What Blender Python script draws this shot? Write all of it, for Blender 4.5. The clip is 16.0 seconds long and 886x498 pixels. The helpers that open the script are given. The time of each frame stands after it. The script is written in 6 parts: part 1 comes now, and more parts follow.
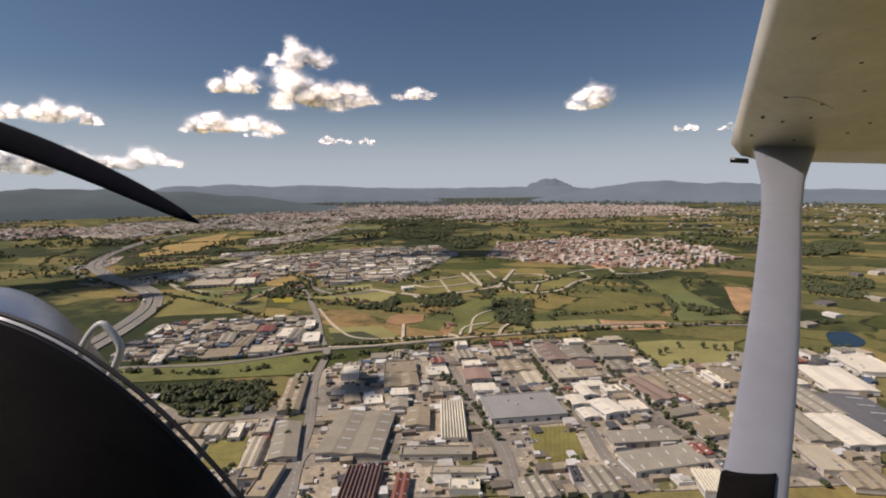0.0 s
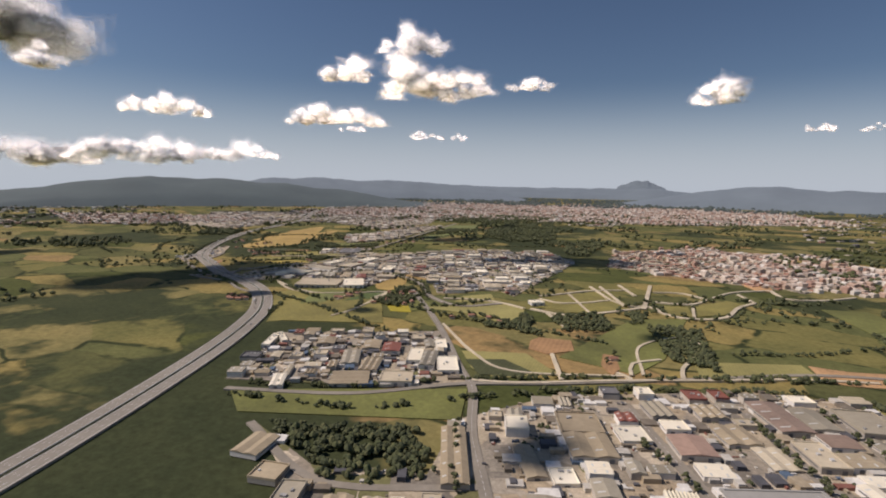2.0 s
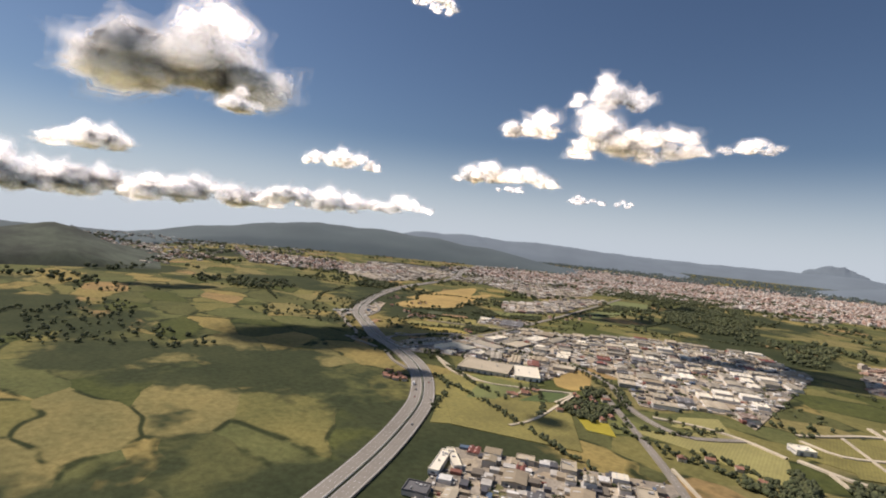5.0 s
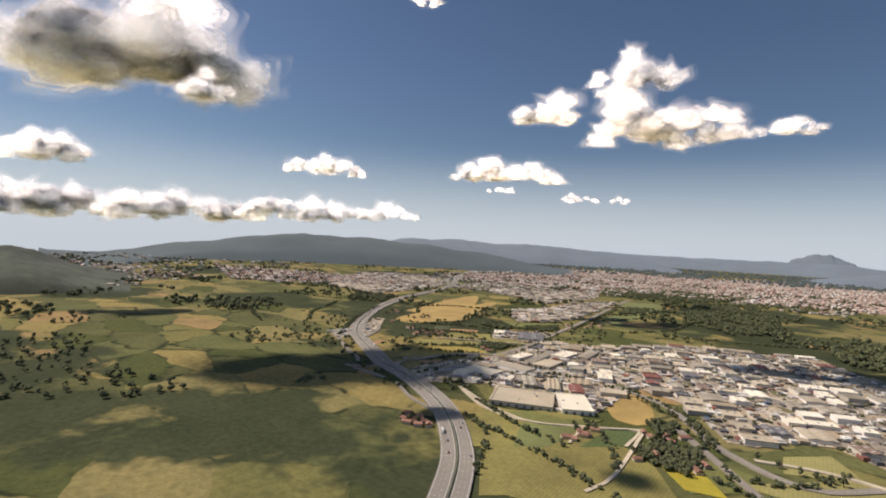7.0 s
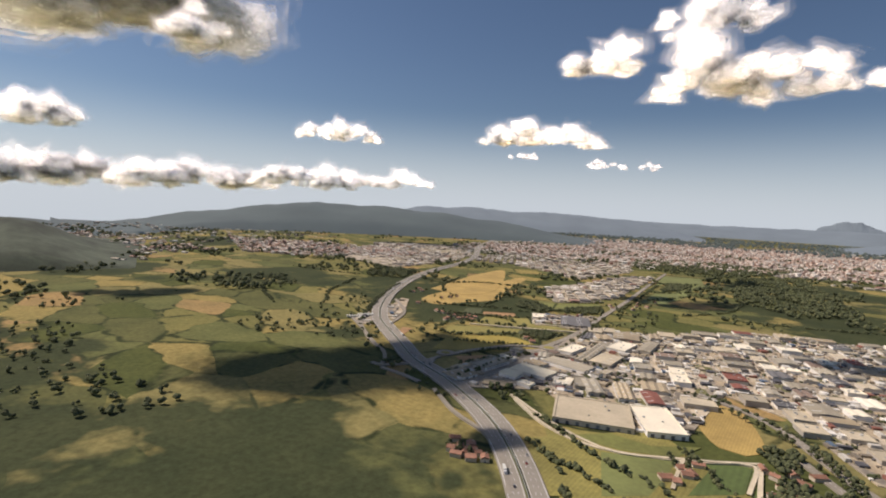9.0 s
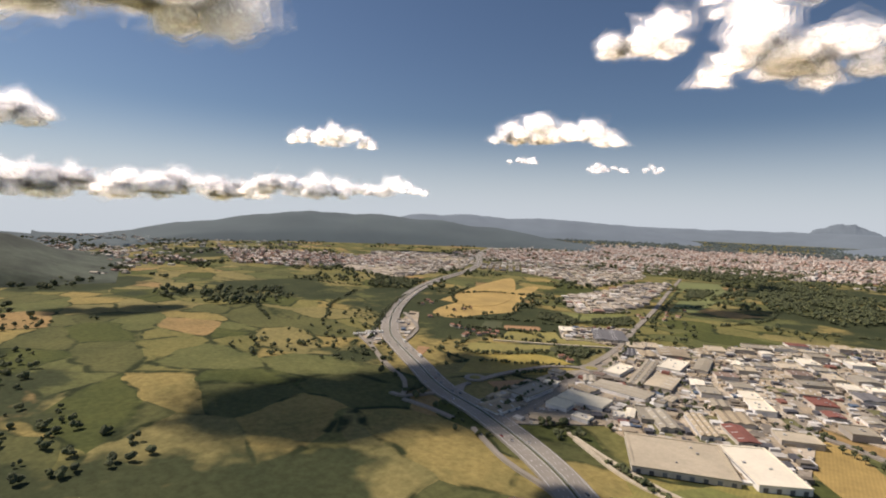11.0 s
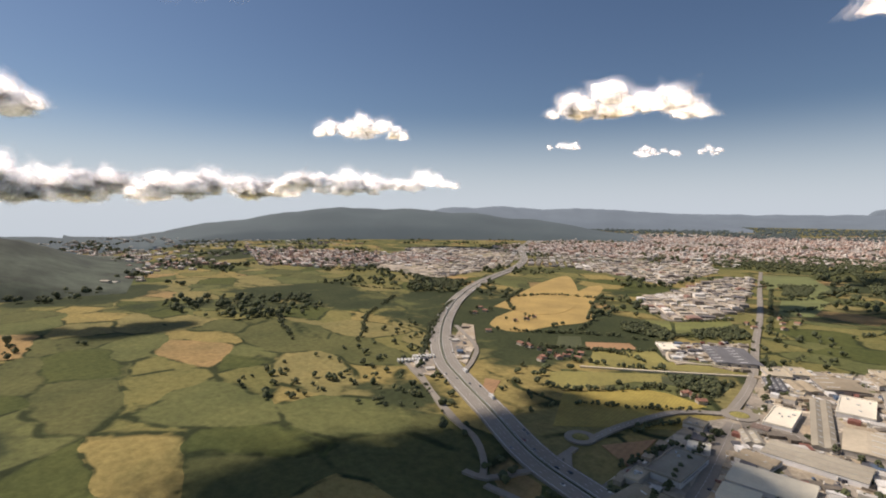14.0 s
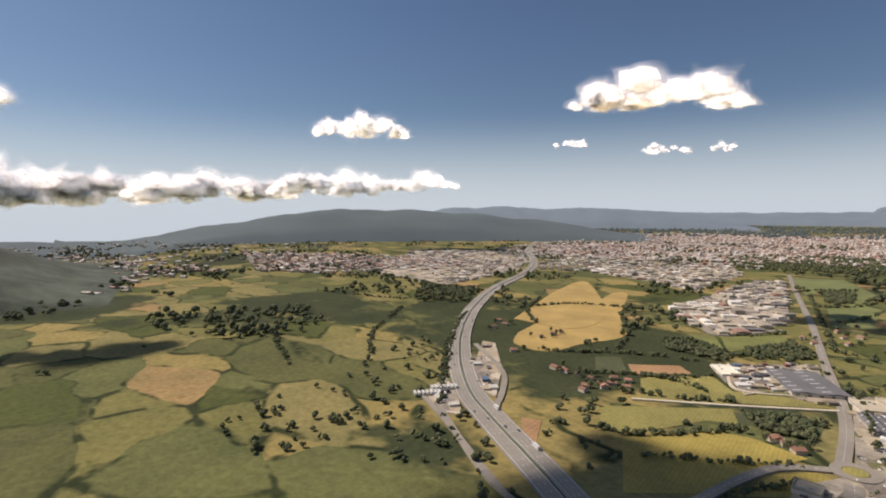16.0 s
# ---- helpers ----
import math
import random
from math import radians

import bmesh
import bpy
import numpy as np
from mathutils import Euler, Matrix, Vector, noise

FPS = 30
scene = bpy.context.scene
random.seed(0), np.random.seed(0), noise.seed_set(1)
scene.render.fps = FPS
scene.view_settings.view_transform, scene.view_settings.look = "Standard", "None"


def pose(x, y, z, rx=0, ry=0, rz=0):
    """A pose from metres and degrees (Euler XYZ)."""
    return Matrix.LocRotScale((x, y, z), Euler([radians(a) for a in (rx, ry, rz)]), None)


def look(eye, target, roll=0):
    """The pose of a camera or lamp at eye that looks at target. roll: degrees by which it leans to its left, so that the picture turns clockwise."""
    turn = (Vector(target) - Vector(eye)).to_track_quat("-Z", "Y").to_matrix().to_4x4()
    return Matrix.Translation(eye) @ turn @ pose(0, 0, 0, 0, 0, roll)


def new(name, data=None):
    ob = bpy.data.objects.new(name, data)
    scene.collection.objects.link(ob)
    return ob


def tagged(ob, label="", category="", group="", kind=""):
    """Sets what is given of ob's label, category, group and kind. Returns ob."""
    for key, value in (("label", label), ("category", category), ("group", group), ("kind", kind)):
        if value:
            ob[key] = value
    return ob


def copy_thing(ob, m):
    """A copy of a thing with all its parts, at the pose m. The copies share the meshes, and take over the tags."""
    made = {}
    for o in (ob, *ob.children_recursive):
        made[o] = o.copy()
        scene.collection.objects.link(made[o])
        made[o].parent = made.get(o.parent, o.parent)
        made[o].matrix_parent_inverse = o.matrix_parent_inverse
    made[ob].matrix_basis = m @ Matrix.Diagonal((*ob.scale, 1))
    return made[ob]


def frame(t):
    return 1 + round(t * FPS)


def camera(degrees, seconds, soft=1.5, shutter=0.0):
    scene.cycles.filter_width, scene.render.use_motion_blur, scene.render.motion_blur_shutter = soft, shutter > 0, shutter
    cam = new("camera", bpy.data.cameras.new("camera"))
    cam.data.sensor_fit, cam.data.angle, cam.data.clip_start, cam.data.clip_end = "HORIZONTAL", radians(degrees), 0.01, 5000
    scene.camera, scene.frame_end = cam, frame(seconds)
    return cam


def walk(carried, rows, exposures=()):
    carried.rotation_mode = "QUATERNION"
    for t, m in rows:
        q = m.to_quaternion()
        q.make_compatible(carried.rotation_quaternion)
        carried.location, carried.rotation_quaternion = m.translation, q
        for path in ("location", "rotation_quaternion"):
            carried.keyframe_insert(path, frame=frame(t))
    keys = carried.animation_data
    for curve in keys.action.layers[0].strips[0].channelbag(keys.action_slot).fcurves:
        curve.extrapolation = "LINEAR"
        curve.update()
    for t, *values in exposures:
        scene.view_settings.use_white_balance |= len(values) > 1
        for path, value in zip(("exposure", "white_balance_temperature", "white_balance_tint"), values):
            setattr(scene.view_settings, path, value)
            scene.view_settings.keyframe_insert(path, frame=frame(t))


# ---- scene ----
cam = camera(82.3, 16.0, soft=1.95)
PATH = [
    (0.0, (-6.11, 6.80, 71.20), (-6.24, 26.66, 68.83), -0.7),
    (0.5, (-15.90, 19.12, 70.36), (-16.70, 39.07, 69.09), 4.4),
    (1.0, (-26.02, 33.34, 68.32), (-26.07, 53.32, 67.42), 3.5),
    (1.5, (-35.04, 42.63, 69.33), (-35.66, 62.50, 67.14), 0.2),
    (2.0, (-43.40, 49.09, 71.53), (-46.49, 68.70, 69.07), 1.1),
    (2.5, (-48.03, 56.97, 73.93), (-55.44, 75.45, 72.10), 1.5),
    (3.0, (-55.57, 65.42, 75.69), (-64.73, 83.12, 74.10), 2.4),
    (3.5, (-63.59, 74.24, 75.79), (-72.44, 92.13, 74.47), 3.9),
    (4.0, (-71.43, 86.48, 75.54), (-79.98, 104.56, 75.12), 2.0),
    (4.2, (-74.18, 89.18, 75.98), (-83.00, 107.12, 75.61), 5.0),
    (6.3, (-114.74, 128.14, 74.07), (-122.84, 146.42, 73.56), 5.6),
    (6.5, (-118.37, 132.55, 74.15), (-126.53, 150.80, 73.62), 6.0),
    (7.0, (-127.19, 144.85, 73.92), (-135.12, 163.22, 73.74), 3.1),
    (7.5, (-135.81, 156.09, 73.88), (-143.80, 174.43, 73.57), 6.7),
    (8.0, (-144.81, 166.92, 73.60), (-152.46, 185.40, 73.32), 10.1),
    (8.5, (-153.03, 176.22, 75.52), (-160.97, 194.54, 74.36), 8.6),
    (9.0, (-160.66, 184.83, 77.53), (-168.98, 202.95, 76.04), 3.0),
    (9.2, (-163.67, 188.37, 77.62), (-171.84, 206.57, 76.15), 3.5),
    (11.3, (-197.75, 221.37, 72.08), (-205.89, 239.61, 71.06), 1.9),
    (11.5, (-201.42, 226.37, 71.53), (-209.99, 244.43, 70.75), 2.7),
    (12.0, (-209.31, 236.39, 71.35), (-218.06, 254.35, 70.47), 3.9),
    (12.5, (-216.89, 247.18, 70.73), (-225.75, 265.07, 69.52), 4.1),
    (13.0, (-224.06, 255.49, 71.36), (-233.37, 273.14, 70.01), -0.1),
    (13.5, (-231.84, 265.18, 71.47), (-241.01, 282.83, 69.35), 0.8),
    (14.0, (-237.91, 273.68, 71.75), (-247.02, 291.43, 70.32), 0.5),
    (14.5, (-244.43, 284.08, 70.85), (-253.69, 301.79, 70.02), 5.8),
    (15.0, (-251.20, 292.05, 71.08), (-260.36, 309.81, 70.21), 5.2),
    (15.5, (-257.43, 298.00, 72.06), (-266.65, 315.72, 71.05), 4.4),
    (16.0, (-264.30, 303.83, 73.29), (-273.39, 321.59, 71.87), -0.0),
]
walk(cam, [(t, look(eye, target, roll)) for t, eye, target, roll in PATH], [(0.0, -0.30, 6580, 22), (2.0, -0.27, 6560, 22), (3.5, -0.05, 6520, 20), (9.0, 0.02, 6720, 20), (16.0, 0.04, 6640, 20)])

# ---- daylight ----
SUN_AZIMUTH, SUN_HEIGHT = radians(262), radians(48)  # clockwise from +y
world = bpy.data.worlds.new("sky")
scene.world = world
world.use_nodes = True
sky = world.node_tree.nodes.new("ShaderNodeTexSky")
sky.sky_type, sky.sun_disc = "NISHITA", False
sky.sun_elevation, sky.sun_rotation = SUN_HEIGHT, SUN_AZIMUTH
sky.air_density, sky.dust_density, sky.ozone_density, sky.altitude = 1.0, 0.5, 1.4, 150
background = world.node_tree.nodes["Background"]
# pale haze that thickens towards the horizon, all round
way = world.node_tree.nodes.new("ShaderNodeTexCoord")
split = world.node_tree.nodes.new("ShaderNodeSeparateXYZ")
haze = world.node_tree.nodes.new("ShaderNodeValToRGB")
veil = world.node_tree.nodes.new("ShaderNodeMix")
veil.data_type = "RGBA"
veil.inputs[7].default_value = (9.5, 11.2, 12.1, 1)
haze.color_ramp.interpolation = "EASE"
haze.color_ramp.elements[0].position, haze.color_ramp.elements[0].color = 0.0, (0.9, 0.9, 0.9, 1)
haze.color_ramp.elements[1].position, haze.color_ramp.elements[1].color = 0.20, (0, 0, 0, 1)
world.node_tree.links.new(way.outputs["Generated"], split.inputs[0])
world.node_tree.links.new(split.outputs["Z"], haze.inputs[0])
world.node_tree.links.new(haze.outputs[0], veil.inputs[0])
clean = world.node_tree.nodes.new("ShaderNodeMix")
clean.data_type, clean.blend_type = "RGBA", "MULTIPLY"
clean.inputs[0].default_value, clean.inputs[7].default_value = 1.0, (0.86, 1.0, 1.07, 1)
world.node_tree.links.new(sky.outputs[0], clean.inputs[6])
world.node_tree.links.new(clean.outputs[2], veil.inputs[6])
world.node_tree.links.new(veil.outputs[2], background.inputs[0])
background.inputs[1].default_value = 0.058
sun_way = Vector((math.sin(SUN_AZIMUTH) * math.cos(SUN_HEIGHT), math.cos(SUN_AZIMUTH) * math.cos(SUN_HEIGHT), math.sin(SUN_HEIGHT)))
sun = new("sun", bpy.data.lights.new("sun", "SUN"))
sun.data.energy, sun.data.angle, sun.data.color = 4.5, radians(0.6), (1.0, 0.925, 0.79)
scene.cycles.transparent_max_bounces = 32
sun.matrix_world = look(sun_way * 100, (0, 0, 0))

# ---- materials ----
def nodes_of(name):
    m = bpy.data.materials.new(name)
    m.use_nodes = True
    return m, m.node_tree, m.node_tree.nodes["Principled BSDF"]


def ramp_node(nt, stops, constant=False):
    r = nt.nodes.new("ShaderNodeValToRGB")
    r.color_ramp.interpolation = "CONSTANT" if constant else "LINEAR"
    while len(r.color_ramp.elements) < len(stops):
        r.color_ramp.elements.new(0.5)
    for e, (at, col) in zip(r.color_ramp.elements, stops):
        e.position, e.color = at, (*col, 1)
    return r


def place_of(nt, turn=0.0):
    """The world place of a surface point, turned about z by some degrees."""
    g = nt.nodes.new("ShaderNodeNewGeometry")
    m = nt.nodes.new("ShaderNodeMapping")
    m.inputs["Rotation"].default_value[2] = radians(turn)
    nt.links.new(g.outputs["Position"], m.inputs["Vector"])
    return m.outputs[0]


def noise_node(nt, vec, scale, detail=4.0, rough=0.6):
    n = nt.nodes.new("ShaderNodeTexNoise")
    n.inputs["Scale"].default_value, n.inputs["Detail"].default_value, n.inputs["Roughness"].default_value = scale, detail, rough
    nt.links.new(vec, n.inputs["Vector"])
    return n


def mix_node(nt, kind, fac, a, b):
    m = nt.nodes.new("ShaderNodeMix")
    m.data_type, m.blend_type = "RGBA", kind
    if isinstance(fac, float):
        m.inputs["Factor"].default_value = fac
    else:
        nt.links.new(fac, m.inputs["Factor"])
    for sock, v in (("A", a), ("B", b)):
        target = [i for i in m.inputs if i.name == sock and i.type == "RGBA"][0]
        if isinstance(v, tuple):
            target.default_value = (*v, 1)
        else:
            nt.links.new(v, target)
    return [o for o in m.outputs if o.type == "RGBA"][0]


def mottled(name, col, spread=0.25, large=0.03, fine=0.6, rough=0.9, metal=0.0, rand=0.0, bump=0.0, streak=0.0, gloss=0.5):
    """A surface whose colour wanders at two scales; rand: how far each object's own shade strays."""
    m, nt, b = nodes_of(name)
    vec = place_of(nt)
    n1, n2 = noise_node(nt, vec, large, 3), noise_node(nt, vec, fine, 5, 0.7)
    dark = tuple(c * (1 - spread) for c in col)
    light = tuple(min(1, c * (1 + spread)) for c in col)
    r1 = ramp_node(nt, [(0.3, dark), (0.7, light)])
    nt.links.new(n1.outputs[0], r1.inputs[0])
    r2 = ramp_node(nt, [(0.3, (1 - spread,) * 3), (0.7, (1 + spread * 0.4,) * 3)])
    nt.links.new(n2.outputs[0], r2.inputs[0])
    out = mix_node(nt, "MULTIPLY", 1.0, r1.outputs[0], r2.outputs[0])
    if streak:
        v2 = place_of(nt, 12)
        w = nt.nodes.new("ShaderNodeTexWave")
        w.inputs["Scale"].default_value, w.inputs["Distortion"].default_value = streak, 1.5
        nt.links.new(v2, w.inputs["Vector"])
        r3 = ramp_node(nt, [(0.2, (0.91,) * 3), (0.8, (1.03,) * 3)])
        nt.links.new(w.outputs["Fac"], r3.inputs[0])
        out = mix_node(nt, "MULTIPLY", 1.0, out, r3.outputs[0])
    if rand:
        oi = nt.nodes.new("ShaderNodeObjectInfo")
        r4 = ramp_node(nt, [(0, (1 - rand,) * 3), (0.5, (1, 0.98, 0.95)), (1, (1 + rand,) * 3)])
        nt.links.new(oi.outputs["Random"], r4.inputs[0])
        out = mix_node(nt, "MULTIPLY", 1.0, out, r4.outputs[0])
    nt.links.new(out, b.inputs["Base Color"])
    b.inputs["Roughness"].default_value, b.inputs["Metallic"].default_value = rough, metal
    b.inputs["Specular IOR Level"].default_value = gloss
    if bump:
        bn = nt.nodes.new("ShaderNodeBump")
        bn.inputs["Strength"].default_value, bn.inputs["Distance"].default_value = bump, 0.5
        nt.links.new(n2.outputs[0], bn.inputs["Height"])
        nt.links.new(bn.outputs[0], b.inputs["Normal"])
    return m


def island_mottled(name, stops, rough=0.9):
    """Each joined piece takes its own colour out of the stops."""
    m, nt, b = nodes_of(name)
    g = nt.nodes.new("ShaderNodeNewGeometry")
    r = ramp_node(nt, stops, True)
    nt.links.new(g.outputs["Random Per Island"], r.inputs[0])
    n = noise_node(nt, place_of(nt), 0.5, 4)
    r2 = ramp_node(nt, [(0.3, (0.75,) * 3), (0.7, (1.1,) * 3)])
    nt.links.new(n.outputs[0], r2.inputs[0])
    nt.links.new(mix_node(nt, "MULTIPLY", 1.0, r.outputs[0], r2.outputs[0]), b.inputs["Base Color"])
    b.inputs["Roughness"].default_value = rough
    return m


def countryside():
    """Patchwork of meadow, crop, stubble and scrub, broken by hedges and woods."""
    m, nt, b = nodes_of("countryside")
    vec = place_of(nt, 24)
    wob = noise_node(nt, vec, 0.02, 2)
    add = nt.nodes.new("ShaderNodeVectorMath")
    add.operation = "MULTIPLY_ADD"
    add.inputs[1].default_value = (30, 30, 0)
    nt.links.new(wob.outputs["Color"], add.inputs[0])
    nt.links.new(vec, add.inputs[2])
    squash = nt.nodes.new("ShaderNodeMapping")
    squash.inputs["Scale"].default_value = (0.020, 0.034, 0)
    nt.links.new(add.outputs[0], squash.inputs["Vector"])
    v = nt.nodes.new("ShaderNodeTexVoronoi")
    v.inputs["Scale"].default_value = 1.0
    nt.links.new(squash.outputs[0], v.inputs["Vector"])
    sep = nt.nodes.new("ShaderNodeSeparateColor")
    nt.links.new(v.outputs["Color"], sep.inputs[0])
    fields = ramp_node(nt, [(0.0, (0.118, 0.122, 0.050)), (0.18, (0.196, 0.182, 0.068)), (0.38, (0.245, 0.212, 0.088)),
                            (0.55, (0.138, 0.146, 0.058)), (0.7, (0.297, 0.237, 0.090)), (0.84, (0.092, 0.105, 0.036)), (0.94, (0.343, 0.237, 0.107))], True)
    nt.links.new(sep.outputs[0], fields.inputs[0])
    e = nt.nodes.new("ShaderNodeTexVoronoi")
    e.feature = "DISTANCE_TO_EDGE"
    e.inputs["Scale"].default_value = 1.0
    nt.links.new(squash.outputs[0], e.inputs["Vector"])
    hedge = ramp_node(nt, [(0.015, (1, 1, 1)), (0.045, (0, 0, 0))])
    nt.links.new(e.outputs["Distance"], hedge.inputs[0])
    broken = noise_node(nt, vec, 0.05, 3)
    gap = ramp_node(nt, [(0.45, (0, 0, 0)), (0.55, (1, 1, 1))])
    nt.links.new(broken.outputs[0], gap.inputs[0])
    line = mix_node(nt, "MULTIPLY", 1.0, hedge.outputs[0], gap.outputs[0])
    col = mix_node(nt, "MIX", line, fields.outputs[0], (0.040, 0.050, 0.022))
    wood = noise_node(nt, vec, 0.0042, 6, 0.62)
    wr = ramp_node(nt, [(0.53, (0, 0, 0)), (0.56, (1, 1, 1))])
    nt.links.new(wood.outputs[0], wr.inputs[0])
    col = mix_node(nt, "MIX", wr.outputs[0], col, (0.055, 0.066, 0.032))
    fine = noise_node(nt, vec, 0.35, 6, 0.7)
    fr = ramp_node(nt, [(0.25, (0.6,) * 3), (0.75, (1.25,) * 3)])
    nt.links.new(fine.outputs[0], fr.inputs[0])
    mid = noise_node(nt, vec, 0.03, 4, 0.6)
    mr = ramp_node(nt, [(0.3, (0.75, 0.8, 0.8)), (0.7, (1.2, 1.15, 1.1))])
    nt.links.new(mid.outputs[0], mr.inputs[0])
    col = mix_node(nt, "MULTIPLY", 1.0, col, fr.outputs[0])
    col = mix_node(nt, "MULTIPLY", 1.0, col, mr.outputs[0])
    nt.links.new(col, b.inputs["Base Color"])
    b.inputs["Roughness"].default_value = 1.0
    b.inputs["Specular IOR Level"].default_value = 0.1
    return m


def yard_ground():
    """Yards side by side: pale concrete, tan dust, worn asphalt and a little weedy grass."""
    m, nt, b = nodes_of("yard_ground")
    vec = place_of(nt, -10)
    squash = nt.nodes.new("ShaderNodeMapping")
    squash.inputs["Scale"].default_value = (0.13, 0.10, 0)
    nt.links.new(vec, squash.inputs["Vector"])
    v = nt.nodes.new("ShaderNodeTexVoronoi")
    v.distance = "CHEBYCHEV"
    v.inputs["Scale"].default_value = 1.0
    nt.links.new(squash.outputs[0], v.inputs["Vector"])
    sep = nt.nodes.new("ShaderNodeSeparateColor")
    nt.links.new(v.outputs["Color"], sep.inputs[0])
    kinds = ramp_node(nt, [(0.0, (0.456, 0.382, 0.274)), (0.2, (0.331, 0.285, 0.222)), (0.42, (0.547, 0.467, 0.353)), (0.58, (0.239, 0.211, 0.171)), (0.72, (0.410, 0.331, 0.228)), (0.86, (0.171, 0.165, 0.068)), (0.94, (0.365, 0.319, 0.251))], True)
    nt.links.new(sep.outputs[0], kinds.inputs[0])
    col = kinds.outputs[0]
    for scale, lo, hi in ((0.08, 0.75, 1.2), (0.9, 0.65, 1.2)):
        n = noise_node(nt, vec, scale, 5, 0.7)
        r = ramp_node(nt, [(0.3, (lo,) * 3), (0.7, (hi,) * 3)])
        nt.links.new(n.outputs[0], r.inputs[0])
        col = mix_node(nt, "MULTIPLY", 1.0, col, r.outputs[0])
    nt.links.new(col, b.inputs["Base Color"])
    b.inputs["Roughness"].default_value = 0.95
    return m


M_COUNTRY = countryside()
FIELD_MATS = {
    "wheat": mottled("ripe_wheat", (0.422, 0.292, 0.092), 0.2, 0.04, 0.5, streak=0.3),
    "wheat_green": mottled("turning_wheat", (0.353, 0.276, 0.062), 0.25, 0.03, 0.5, streak=0.25),
    "olive": mottled("olive_grass", (0.253, 0.223, 0.062), 0.3, 0.03, 0.5, streak=0.25),
    "grass": mottled("grass", (0.169, 0.178, 0.048), 0.3, 0.03, 0.5),
    "meadow": mottled("bright_meadow", (0.170, 0.190, 0.062), 0.22, 0.03, 0.5),
    "lime": mottled("pale_grass", (0.324, 0.293, 0.102), 0.2, 0.03, 0.5, streak=0.25),
    "crop": mottled("green_crop", (0.092, 0.130, 0.036), 0.2, 0.04, 0.5, streak=0.15),
    "dark_crop": mottled("dark_crop", (0.077, 0.087, 0.034), 0.25, 0.05, 0.5, streak=0.2),
    "soil": mottled("bare_soil", (0.384, 0.223, 0.105), 0.2, 0.05, 0.5, streak=0.15),
    "orange_soil": mottled("orange_soil", (0.538, 0.323, 0.157), 0.3, 0.06, 0.6),
    "rape": mottled("yellow_flowering_crop", (0.422, 0.348, 0.031), 0.15, 0.05, 0.5),
}
M_WATER = mottled("pond_water", (0.012, 0.032, 0.040), 0.2, 0.05, 0.8, rough=0.12)
M_PAVED = yard_ground()
M_ROAD = mottled("worn_asphalt", (0.28, 0.25, 0.205), 0.15, 0.05, 0.7)
M_MOTORWAY = mottled("grey_motorway_asphalt", (0.27, 0.245, 0.205), 0.12, 0.03, 0.6)
M_TRACK = mottled("dusty_track", (0.60, 0.52, 0.38), 0.2, 0.05, 0.6)
M_LINE = mottled("white_road_paint", (0.6, 0.6, 0.58), 0.1)
M_VERGE = mottled("dry_verge", (0.10, 0.11, 0.04), 0.3, 0.08, 0.7)
ROOF_MATS = {
    "tan": mottled("tan_roof", (0.381, 0.315, 0.216), 0.16, 0.06, 0.7, rand=0.15),
    "grey": mottled("grey_sheet_roof", (0.350, 0.315, 0.243), 0.14, 0.06, 0.7, 0.7, rand=0.15),
    "pale": mottled("pale_roof", (0.515, 0.450, 0.333), 0.14, 0.06, 0.7, rand=0.12),
    "white": mottled("white_roof", (0.824, 0.765, 0.621), 0.08, 0.06, 0.7, rand=0.08),
    "slate": mottled("slate_grey_roof", (0.15, 0.15, 0.155), 0.15, 0.06, 0.7, rand=0.15),
    "dark": mottled("dark_roof", (0.06, 0.06, 0.065), 0.15, 0.06, 0.7, rand=0.1),
    "bluegrey": mottled("blue_grey_roof", (0.36, 0.35, 0.32), 0.1, 0.05, 0.6, 0.6),
    "brown": mottled("brown_roof", (0.26, 0.19, 0.15), 0.18, 0.06, 0.7, rand=0.12),
    "red": mottled("red_roof", (0.26, 0.10, 0.075), 0.18, 0.06, 0.7, rand=0.1),
    "redribs": mottled("rust_red_roof", (0.20, 0.11, 0.085), 0.18, 0.06, 0.7),
    "ribs": mottled("cream_roof", (0.700, 0.650, 0.513), 0.1, 0.06, 0.7),
    "pink": mottled("pink_roof", (0.40, 0.27, 0.21), 0.18, 0.06, 0.7),
}
M_WALL = mottled("rendered_wall", (0.50, 0.46, 0.40), 0.14, 0.1, 0.8, rand=0.25)
M_SKYLIGHT = mottled("skylight_sheet", (0.62, 0.62, 0.58), 0.1, rough=0.4)
M_DOOR = mottled("loading_door", (0.14, 0.15, 0.17), 0.1, rough=0.5, rand=0.4)
M_LEAF = island_mottled("foliage", [(0, (0.078, 0.090, 0.042)), (0.3, (0.100, 0.112, 0.048)), (0.55, (0.066, 0.078, 0.038)), (0.75, (0.120, 0.126, 0.056)), (0.9, (0.084, 0.100, 0.044))], 1.0)
M_BARK = mottled("bark", (0.09, 0.07, 0.05), 0.25, 0.5, 3)
# far-town colours lightened to carry the haze of distance
M_TOWN = island_mottled("town_houses", [(0, (0.50, 0.36, 0.28)), (0.22, (0.58, 0.47, 0.39)), (0.42, (0.42, 0.27, 0.21)), (0.55, (0.62, 0.54, 0.46)), (0.74, (0.38, 0.31, 0.26)), (0.84, (0.72, 0.67, 0.60))])
M_VILLAGE = island_mottled("village_houses", [(0, (0.42, 0.27, 0.20)), (0.25, (0.52, 0.42, 0.34)), (0.42, (0.36, 0.20, 0.15)), (0.60, (0.48, 0.42, 0.34)), (0.78, (0.24, 0.20, 0.16)), (0.92, (0.64, 0.60, 0.54))])
